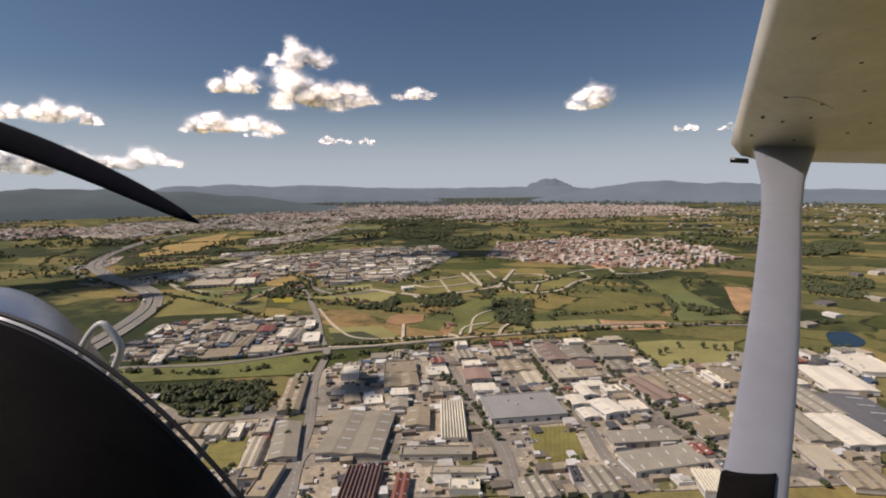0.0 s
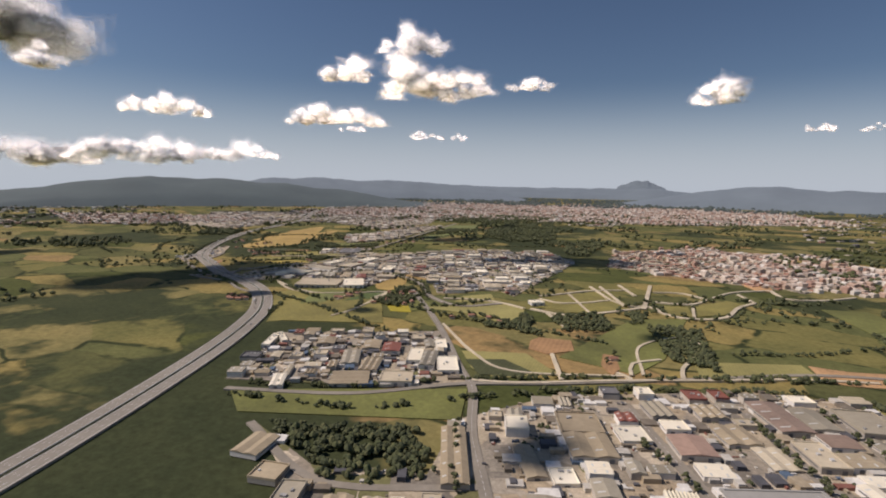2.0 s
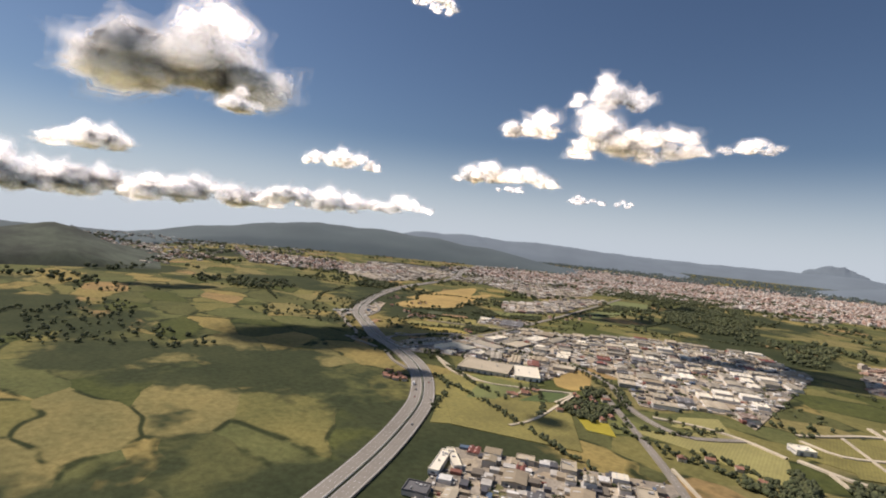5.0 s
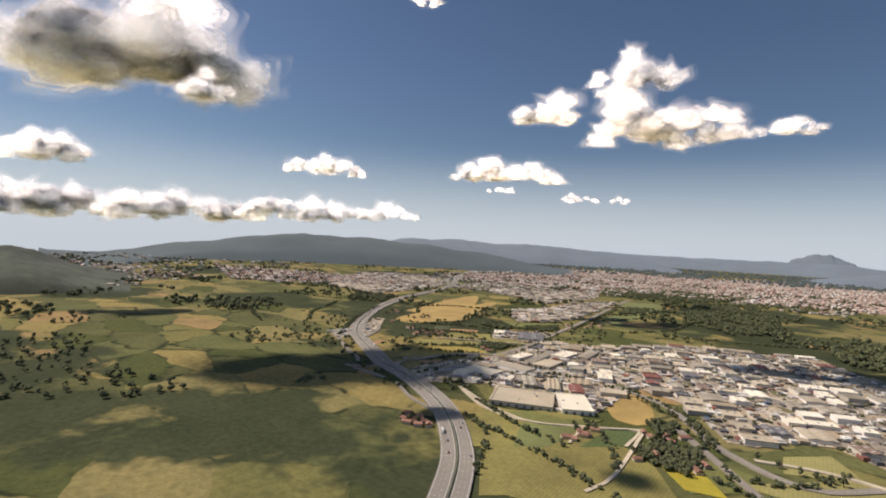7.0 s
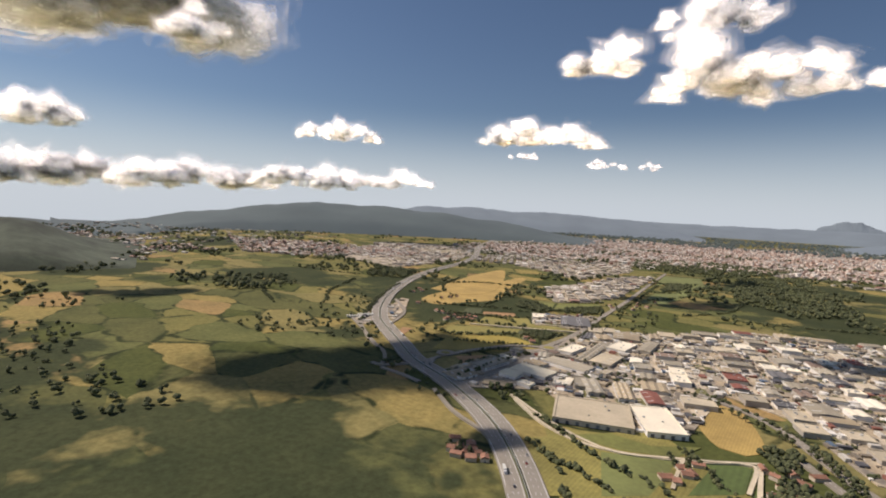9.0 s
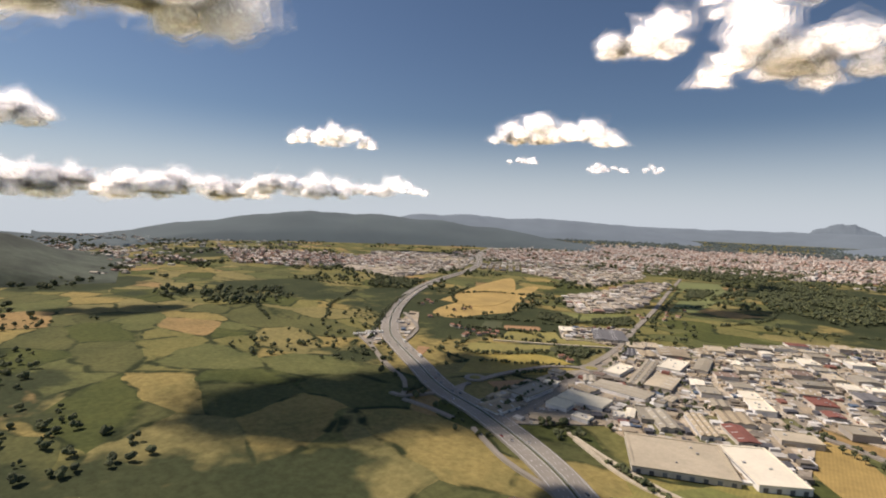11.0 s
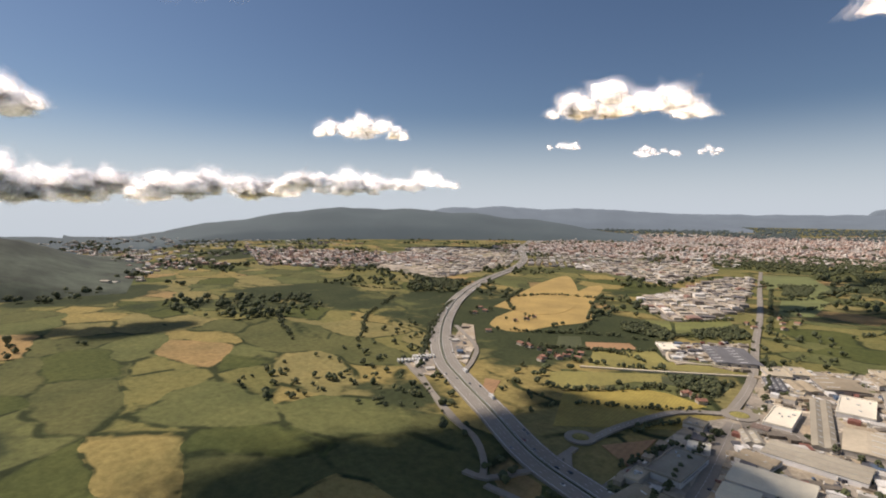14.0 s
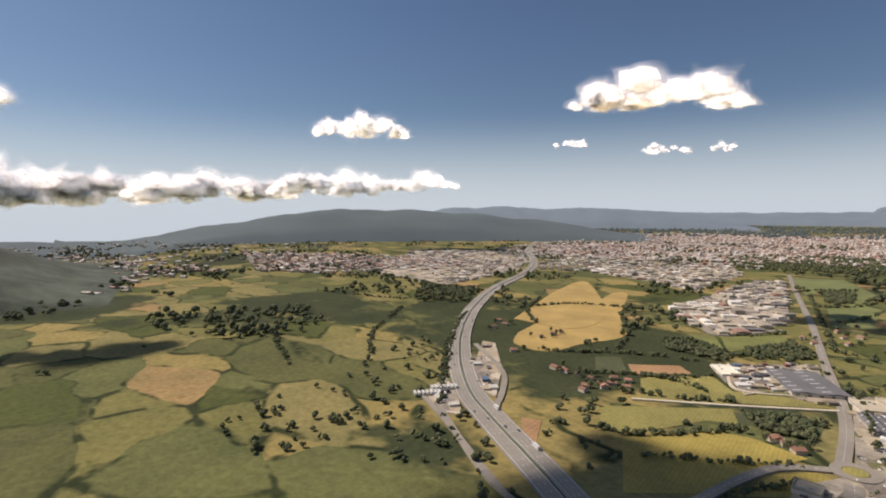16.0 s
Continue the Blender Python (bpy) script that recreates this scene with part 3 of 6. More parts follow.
FIELDS_A = [
    ("wheat", [(-363.2, 598.8), (-356.6, 668.5), (-342.1, 713.8), (-335.3, 785.3), (-322.9, 784.6), (-314.5, 678.7), (-303.2, 620.6), (-322.3, 588.9), (-335.4, 564.2), (-356.6, 572.6)]),
    ("olive", [(-287.1, 543.2), (-258, 557.7), (-249.9, 536.9), (-253.3, 522.7), (-283.4, 511.6)]),
    ("olive", [(-297.5, 498.8), (-252.1, 518), (-250.9, 503.2), (-261.3, 501.3), (-282, 479.5), (-292.6, 476.4)]),
    ("wheat_green", [(-285.5, 474.3), (-267, 485.2), (-258.9, 493.1), (-247.5, 492.5), (-233.9, 483.8), (-245.2, 473.1), (-257.6, 450.2), (-280.6, 439.7)]),
    ("wheat_green", [(-254.2, 450.9), (-244, 468.5), (-232.7, 475.8), (-229.4, 470.9), (-231.6, 462.3)]),
    ("olive", [(-251, 539.4), (-213.7, 557.8), (-216, 535.7), (-252.1, 524.8)]),
]
FIELDS_B = [
    ("dark_crop", [(-252.1, 514.6), (-222.7, 520), (-230.5, 495.5), (-238.4, 500.1), (-250.9, 505.4)]),
    ("meadow", [(-174.1, 983.9), (-125.2, 994.9), (-123.3, 859.5), (-149.7, 818.8), (-165.1, 810.5), (-165.8, 879.8), (-180.4, 850.1)]),
    ("meadow", [(-177.4, 780.3), (-149.7, 818.8), (-142.3, 790.2), (-166.8, 707.4), (-187.8, 702.2)]),
    ("grass", [(-271.2, 641), (-256, 643.7), (-250.1, 597.4), (-258.1, 597.8)]),
    ("grass", [(-252.5, 640.6), (-219.3, 667), (-218.1, 640.3), (-242, 616.6), (-250.1, 605.5)]),
    ("soil", [(-294.3, 559.4), (-272, 568.2), (-266.1, 556.8), (-290.7, 544.9)]),
    ("dark_crop", [(-311.1, 565.8), (-299.2, 570.7), (-293.1, 546.5), (-306.1, 540.5)]),
    ("soil", [(-319.9, 474.5), (-312.7, 474.7), (-307.7, 447.7), (-311.3, 448.2)]),
]
FIELDS_C = [
    ("olive", [(-199.7, 368.9), (-161.2, 376.6), (-148.9, 341.7), (-150.2, 301.1), (-173.2, 288.2)]),
    ("crop", [(-146.6, 367.7), (-130.1, 373.3), (-138.7, 324.1), (-149.1, 315.6)]),
    ("wheat", [(-143, 428.7), (-130.6, 426), (-126.9, 386.6), (-141.3, 382.9), (-148.4, 408.1)]),
    ("lime", [(-80.8, 374.2), (-63, 385.4), (-58.5, 361.5), (-84, 356)]),
    ("grass", [(-107.9, 355.4), (-94, 347.8), (-95.2, 333.6), (-115.3, 322.1)]),
    ("wheat", [(-378.9, 635.5), (-385, 783.3), (-373, 851.5), (-326.9, 692.2), (-333.6, 625.4)]),
    ("lime", [(-100.1, 337.1), (-63.4, 362), (-40.5, 349.6), (-43.2, 305.8), (-69.7, 328.2)]),
    ("rape", [(-124.2, 341.5), (-110.1, 341.2), (-104.3, 324.2), (-116.3, 324.2)]),
    ("meadow", [(135, 333.3), (157.5, 345.7), (151.2, 269.3), (116.9, 269.2)]),
]
FIELDS_D = [
    ("grass", [(140.4, 388.8), (165.7, 388.2), (166.5, 349.2), (135.9, 335)]),
    ("lime", [(29.4, 269), (73.3, 274.3), (72.7, 256.6), (26.3, 249.2)]),
    ("orange_soil", [(75.9, 274.1), (88.5, 269.5), (108.6, 268.9), (104.8, 255.3), (75.2, 254.5)]),
    ("orange_soil", [(189.2, 358.5), (201.5, 353.4), (189.3, 324.8), (162.3, 285.7), (159.3, 291.4)]),
    ("olive", [(-32.3, 379.9), (13.2, 413.3), (23.2, 373.4), (-7.7, 345.2), (-32.8, 354.8)]),
    ("lime", [(-67.8, 262.9), (-40.2, 265), (-28.4, 243.8), (-50.2, 233.2), (-61.4, 242.7)]),
    ("water", [(175.6, 244.1), (186.6, 246), (182.8, 230.3), (170.7, 221.3), (164.5, 224.3)]),
    ("orange_soil", [(124.8, 489.6), (139.5, 497.6), (140.2, 450.4), (126.6, 443.9)]),
    ("olive", [(17.5, 149.5), (30.7, 151.2), (30.2, 132.6), (17, 130)]),
]
FIELDS_E = [
    ("olive", [(-74.4, 145.2), (-64, 146.1), (-60.5, 129.6), (-69.9, 128.7)]),
    ("soil", [(-263.3, 432), (-248.5, 444.6), (-254.1, 421.9)]),
    ("olive", [(-201.8, 355.2), (-162.2, 386.3), (-125.3, 337.4), (-113.6, 298.3), (-164.8, 291.8)]),
    ("grass", [(-26.2, 263.1), (18.6, 336.7), (49.2, 344.2), (17.8, 268.9), (2, 248.7)]),
    ("grass", [(-141.7, 204.3), (-60.8, 221), (-60.3, 196.5), (-129.7, 188.8)]),
    ("lime", [(75.4, 231.2), (95.8, 235.6), (124.6, 232), (108.8, 203.8), (75.2, 199.7)]),
    ("olive", [(-202, 356), (-179, 357), (-175, 329), (-193, 318)]),
    ("meadow", [(-178, 357), (-155, 364), (-158, 349), (-162, 336), (-174, 329)]),
    ("crop", [(-144, 367), (-133, 370), (-137, 351), (-152, 342)]),
]
FIELDS_F = [
    ("grass", [(-191, 364), (-172, 362), (-155, 366), (-147, 379), (-163, 371), (-177, 374)]),
    ("dark_crop", [(-65, 252), (-49, 255), (-38, 243), (-42, 237), (-58, 236)]),
    ("soil", [(-38, 284), (-34, 290), (-19, 288), (-19, 273), (-31, 266), (-39, 272)]),
    ("soil", [(-10, 256), (-7, 271), (-2, 270), (-3, 253), (-7, 246)]),
    ("olive", [(-25, 382), (-13, 388), (-7, 374), (-18, 369)]),
    ("olive", [(-18, 360), (13, 371), (19, 360), (0, 348), (-18, 343)]),
    ("olive", [(44, 375), (59, 376), (54, 350), (42, 354)]),
    ("olive", [(64, 377), (90, 400), (99, 391), (74, 359), (57, 351)]),
]
FIELDS = FIELDS_A + FIELDS_B + FIELDS_C + FIELDS_D + FIELDS_E + FIELDS_F
PAVED_A = [
    ("estate_paving", [(-120.7, 183.5), (-94.4, 164.1), (-64.6, 165.4), (-61.2, 196.5), (-29.8, 221.5), (41, 238.8), (74.6, 233.1), (76, 196.9), (95.5, 203.4), (141.8, 213.9), (172.7, 214), (96.8, 120.2), (-60.7, 114.3)]),
    ("estate_paving", [(-148.8, 212.7), (-154.5, 271.4), (-79, 290.7), (-60.8, 224.9), (-94.7, 216.5)]),
    ("estate_paving", [(-202.9, 399.5), (-236, 433), (-222.7, 468.8), (-207.1, 497.5), (-205.9, 550.8), (-162.2, 561.8), (-110.1, 612), (-15.1, 617.4), (6.1, 543.2), (-47.6, 380.6), (-57.9, 397.1), (-76.6, 392.2), (-88.6, 379.1), (-98.6, 379.2), (-112.2, 427.8), (-135.6, 445.8), (-150.6, 388.2), (-167.5, 381.6)]),
    ("estate_paving", [(-223.8, 477.8), (-239.5, 463.4), (-259.7, 406), (-247.2, 392.4), (-241.6, 389.6), (-187.6, 417.1), (-158.1, 543.4), (-209.2, 553.6)]),
]
PAVED_B = [
    ("estate_paving", [(-284.7, 741), (-262.3, 787.9), (-209.8, 933.4), (-183.4, 948.6), (-210.2, 708.7), (-238.7, 655.1), (-253.7, 650.2), (-278.5, 687.2)]),
    ("estate_paving", [(-400.4, 1020.5), (-298.9, 1076.9), (-229.5, 1143.5), (-220.1, 994.2), (-268.4, 825.7), (-308.8, 880.2), (-384.6, 941.4)]),
    ("estate_paving", [(-669.7, 881.2), (-756.4, 1160.7), (-641.2, 1231.1), (-518.1, 1106.5), (-472.4, 925.5), (-495, 757), (-599.8, 801.8)]),
    ("service_area", [(-369.9, 540.4), (-352.3, 528.1), (-337.1, 496.6), (-346.9, 496.9)]),
    ("service_area", [(-362.8, 481.6), (-364.3, 501.8), (-349.2, 483.2), (-339.2, 465.6), (-351.5, 466.1)]),
    ("estate_paving", [(59, 640), (190, 730), (205, 600), (190, 470), (157, 440), (115, 470), (35, 531)]),
]
PAVED_C = [
    ("estate_paving", [(-259.2, 575.1), (-253.4, 550), (-216, 535.7), (-210.3, 570.6), (-228.3, 586.4)]),
    ("estate_paving", [(-365, 539), (-374, 568), (-366, 567), (-347, 527), (-335, 488), (-342, 493)]),
    ("estate_paving", [(-255, 575), (-238, 586), (-213, 598), (-216, 564), (-247, 536)]),
]
PAVED = PAVED_A + PAVED_B + PAVED_C
GROVES_A = [
    ("grove", [(-116.8, 184.4), (-72.8, 189.1), (-61.8, 163.4), (-89.6, 159.1)]),
    ("grove", [(-252.1, 514.6), (-222.7, 520), (-230.5, 495.5), (-238.4, 500.1)]),
    ("grove", [(-75, 1054), (17.1, 1102.5), (3.7, 774.3), (-54.8, 702), (-102.9, 779.2)]),
    ("grove", [(8.4, 685), (74.5, 754), (22.2, 593.7), (2.9, 612.4)]),
    ("grove", [(134, 307.4), (141.9, 301.2), (150.1, 283), (130.4, 277.3)]),
    ("grove", [(-516.2, 758.1), (-457.5, 752), (-441.5, 700.3), (-495, 701.8)]),
    ("grove", [(22.7, 320.7), (48.5, 320.2), (35.4, 258.1), (19.6, 268.8)]),
    ("grove", [(362.9, 591), (478.3, 609.9), (419.2, 522.3), (346.5, 507.5)]),
    ("grove", [(269.9, 396.7), (305.9, 374.9), (253.5, 311), (230.6, 332.9)]),
    ("grove", [(-164.7, 880.6), (-138.2, 882.8), (-154.1, 815.4), (-172.9, 806.9)]),
]
GROVES_B = [
    ("grove", [(-284.1, 620.3), (-267.6, 628.7), (-247.8, 599.3), (-253.5, 583.2), (-279.2, 598.4)]),
    ("grove", [(-242, 616.6), (-218.1, 640.3), (-208, 617.7), (-236.3, 585.7)]),
    ("grove", [(-64.3, 305.6), (-18.2, 336.3), (27.2, 354.3), (22.9, 328.4), (-33.1, 292.1)]),
    ("grove", [(-236.6, 1229.6), (-83.8, 1347.8), (51.9, 1268.7), (-69.7, 1059), (-220, 1070.7)]),
    ("grove", [(-132.3, 347.4), (-119.8, 374.3), (-106.7, 373.9), (-114.2, 335.4), (-127.3, 338.6)]),
    ("grove", [(-130, 387), (-115, 396), (-114, 374), (-123, 366)]),
    ("grove", [(-44, 305), (-43, 330), (-33, 336), (-28, 312), (-36, 293)]),
    ("grove", [(-25, 321), (2, 328), (17, 344), (33, 358), (27, 340), (-3, 306), (-21, 305)]),
]
GROVES_C = [
    ("grove", [(106, 393), (134, 417), (125, 391), (98, 369)]),
    ("grove", [(-250, 513), (-228, 518), (-230, 499), (-241, 497)]),
]
GROVES = GROVES_A + GROVES_B + GROVES_C
FARMHOUSES_A = [
    (-318.1, 533.2),
    (-312, 531.1),
    (-306, 527.8),
    (-298.8, 519.7),
    (-296.5, 525.1),
    (-290.5, 523),
    (-305.9, 511.6),
    (-324.2, 536.5),
    (-351.4, 556.3),
    (-240.7, 493.7),
    (-238.4, 491.1),
    (-385.1, 623.4),
    (-377.3, 613.5),
    (-381, 603.3),
    (-346.9, 592.2),
    (-342, 600.9),
    (-339.6, 609.9),
    (-189, 669.3),
    (-190.2, 651.4),
    (-188.9, 685.3),
    (-174.5, 709.3),
    (-206.9, 645.9),
    (-210.2, 658.1),
    (-180.1, 674.1),
    (-223.7, 340),
    (-217.1, 338.3),
    (-124.1, 357),
    (-119.9, 366),
    (-114.8, 373.7),
    (-112.1, 340.3),
    (-109, 347.2),
    (-131.4, 340.1),
    (-125.2, 347.8),
    (-129.2, 353.4),
    (-154, 357.9),
    (-150.9, 355.5),
    (-148.7, 362.7),
    (-4, 263.6),
    (-79.7, 315.9),
    (-69.8, 322.2),
    (-60.2, 320.3),
    (-53.6, 311.7),
    (-222, 333),
    (-220, 336),
    (-216, 335),
    (-213, 334),
]
FARMHOUSES_B = [
    (-217, 332),
    (-210, 332),
    (-214, 330),
    (-219, 330),
    (-155, 348),
    (-152, 354),
    (-158, 349),
    (-130, 371),
    (-127, 367),
    (-122, 372),
    (-126, 360),
    (-320, 534),
    (-306, 517),
    (-301, 522),
    (-297, 533),
    (-291, 532),
    (-242, 493),
    (-236, 487),
]
FARMHOUSES = FARMHOUSES_A + FARMHOUSES_B

# ---- fields, paving and roads ----
FIELD_LABELS = {
    "wheat": "ripe straw-yellow wheat field", "wheat_green": "yellow-green cereal field starting to ripen", "olive": "olive-green rough grass field",
    "grass": "green grass field beside hedges", "meadow": "bright green mown meadow", "lime": "pale green dry grass field", "crop": "deep green crop field in rows",
    "dark_crop": "dark green orchard plot", "soil": "bare brown ploughed soil plot", "orange_soil": "bare orange earth scraped by digging", "rape": "small bright yellow flowering field"}
LOTS = []
for i, (kind, points) in enumerate(FIELDS):
    z = 0.05 + 0.008 * i
    mid = Vector((sum(q[0] for q in points), sum(q[1] for q in points))) / len(points)
    if len(points) < 6 and any(inside(mid.x, mid.y, poly) for _, poly in PAVED):
        z = 0.52  # a weedy plot left open between yards
        LOTS.append((mid.x, mid.y, 0.8 * (Vector(points[0]) - Vector(points[2])).length))
    if kind == "water":
        ring = [Vector((x, y, 0)) for x, y in points]
        mid = sum(ring, Vector()) / len(ring)
        rim = smooth_line([tuple(p.xy) for p in ring + ring[:2]], 2.0)[:-1]
        tagged(part("pond", slab_bm([tuple(p.xy) for p in rim], -0.2, z), M_WATER), "dark blue-green round park pond", "pond", kind="structure")
    else:
        line = smooth_line(points + points[:1], 6.0)[:-1] if kind in ("orange_soil", "wheat") else [Vector((*p, 0)) for p in points]
        tagged(part("field", slab_bm([tuple(p.xy) for p in line], -0.1, z), FIELD_MATS[kind]), FIELD_LABELS[kind], "field", "fields of the plain", "structure")
for i, (kind, points) in enumerate(PAVED):
    tagged(part("pavement", slab_bm(points, -0.1, 0.40 + 0.01 * i), M_PAVED), "pale dusty concrete yards between the sheds", "pavement", kind="structure")
for i, (kind, width, points) in enumerate(ROADS):
    line = smooth_line(points, 5.0)
    z = 0.55 + 0.006 * i
    mat = M_TRACK if "track" in kind or "plot" in kind else M_ROAD
    road = part("road", ribbon_bm(line, width / 2, -width / 2, -0.05, z), mat)
    tagged(road, "pale dusty unpaved track" if mat is M_TRACK else "worn grey two-lane asphalt road", "road", kind="structure")
    if mat is M_ROAD and width >= 3:
        part("centre_line", dashes_bm(line, 0, 0.07, z + 0.02, 1.2, 1.2), M_LINE, road, "broken white paint")
line = smooth_line(MOTORWAY, 5.0)
motorway = tagged(part("motorway", ribbon_bm(line, 6.0, -6.0, -0.05, 0.74), M_MOTORWAY), "wide grey dual-carriageway motorway curving through fields", "motorway", kind="structure")
part("median", ribbon_bm(line, 0.5, -0.5, 0.7, 0.95), M_VERGE, motorway, "narrow dry grass median")
part("guard_rail", ribbon_bm(line, 0.08, -0.08, 0.95, 1.25), mottled("galvanised_rail", (0.45, 0.45, 0.45), 0.1, rough=0.4, metal=0.6), motorway, "grey steel guard rail")
for off in (5.5, 0.9, -0.9, -5.5):
    part("edge_line", ribbon_bm(line, off + 0.08, off - 0.08, 0.73, 0.76), M_LINE, motorway, "solid white paint")
for off in (2.4, 3.9, -2.4, -3.9):
    part("lane_line", dashes_bm(line, off, 0.06, 0.765, 1.2, 2.4), M_LINE, motorway, "broken white paint")


def roundabout(x, y, r):
    bm = bmesh.new()
    n = 40
    rings = [(r, 0.2), (r, 0.78), (r * 0.55, 0.78), (r * 0.55, 0.1)]
    rows = [[bm.verts.new((x + q * math.cos(k * math.tau / n), y + q * math.sin(k * math.tau / n), z)) for k in range(n)] for q, z in rings]
    for a, b in zip(rows, rows[1:]):
        for k in range(n):
            bm.faces.new((a[k], a[(k + 1) % n], b[(k + 1) % n], b[k]))
    ob = tagged(part("roundabout", bm, M_ROAD), "grey asphalt roundabout with a grass island", "roundabout", kind="structure")
    bm = bmesh.new()
    rim = [bm.verts.new((x + r * 0.5 * math.cos(k * math.tau / n), y + r * 0.5 * math.sin(k * math.tau / n), 0.85)) for k in range(n)]
    low = [bm.verts.new((x + r * 0.56 * math.cos(k * math.tau / n), y + r * 0.56 * math.sin(k * math.tau / n), 0.5)) for k in range(n)]
    top = bm.verts.new((x, y, 1.3))
    for k in range(n):
        bm.faces.new((rim[k], rim[(k + 1) % n], top))
        bm.faces.new((low[k], low[(k + 1) % n], rim[(k + 1) % n], rim[k]))
    part("island", bm, FIELD_MATS["olive"], ob, "mounded grass island")
    return ob


roundabout(-223.8, 478.9, 6.0)
roundabout(-270.2, 433.9, 5.0)


# ---- industrial sheds ----
def unit_wall():
    bm = bmesh.new()
    box_into(bm, -0.5, 0.5, -0.5, 0.5, 0, 1)
    return bm


def roof_gables(n):
    """A roof of n low ridges across the width, over a unit plan."""
    bm = bmesh.new()
    o = 0.507
    prof = []
    for k in range(n):
        x0 = -o + 2 * o * k / n
        prof += [(x0, 0.0), (x0 + o / n, 1.0)]
    prof.append((o, 0.0))
    a = [bm.verts.new((x, -o, z)) for x, z in prof]
    b = [bm.verts.new((x, o, z)) for x, z in prof]
    al, bl = [bm.verts.new((x, -o, -0.25)) for x in (-o, o)], [bm.verts.new((x, o, -0.25)) for x in (-o, o)]
    for i in range(len(prof) - 1):
        bm.faces.new((a[i], a[i + 1], b[i + 1], b[i]))
    bm.faces.new([al[0], al[1]] + a[::-1])
    bm.faces.new([bl[1], bl[0]] + b)
    bm.faces.new((al[0], a[0], b[0], bl[0]))
    bm.faces.new((a[-1], al[1], bl[1], b[-1]))
    return bm


def roof_flat():
    """A flat roof sunk behind a parapet."""
    bm = bmesh.new()
    o, i = 0.505, 0.475
    rings = [(o, -0.3), (o, 1.0), (i, 1.0), (i, 0.25)]
    rows = [[bm.verts.new((sx * q, sy * q, z)) for sx, sy in ((-1, -1), (1, -1), (1, 1), (-1, 1))] for q, z in rings]
    for a, b in zip(rows, rows[1:]):
        for k in range(4):
            bm.faces.new((a[k], a[(k + 1) % 4], b[(k + 1) % 4], b[k]))
    bm.faces.new(rows[-1])
    return bm


def unit_mesh(name, bm, mat):
    me = bpy.data.meshes.new(name)
    bm.to_mesh(me)
    bm.free()
    me.materials.append(mat)
    return me


WALL_MESH = unit_mesh("wall", unit_wall(), M_WALL)
WHITE_WALL = unit_mesh("wall", unit_wall(), mottled("white_wall", (0.72, 0.70, 0.66), 0.1, 0.1, 0.8, rand=0.12))
SKYLIGHT_MESH = unit_mesh("skylight", unit_wall(), M_SKYLIGHT)
DOOR_MESH = unit_mesh("loading_door", unit_wall(), M_DOOR)
UNIT_BOX = unit_mesh("roof_unit", unit_wall(), mottled("roof_plant", (0.45, 0.45, 0.44), 0.15, rand=0.3))
ROOFS = {}
for key, mat in ROOF_MATS.items():
    for form, bm in (("one", roof_gables(1)), ("two", roof_gables(2)), ("three", roof_gables(3)), ("many", roof_gables(9)), ("flat", roof_flat())):
        ROOFS[key, form] = unit_mesh("roof", bm, mat)
ROOF_WORDS = {"tan": "tan", "grey": "weathered grey", "pale": "pale grey", "white": "white", "slate": "dark slate-grey", "dark": "black", "bluegrey": "pale grey metal",
              "brown": "brown", "red": "red", "redribs": "rust-red ribbed", "ribs": "cream ribbed", "pink": "pinkish tiled"}
pick = random.Random(7)


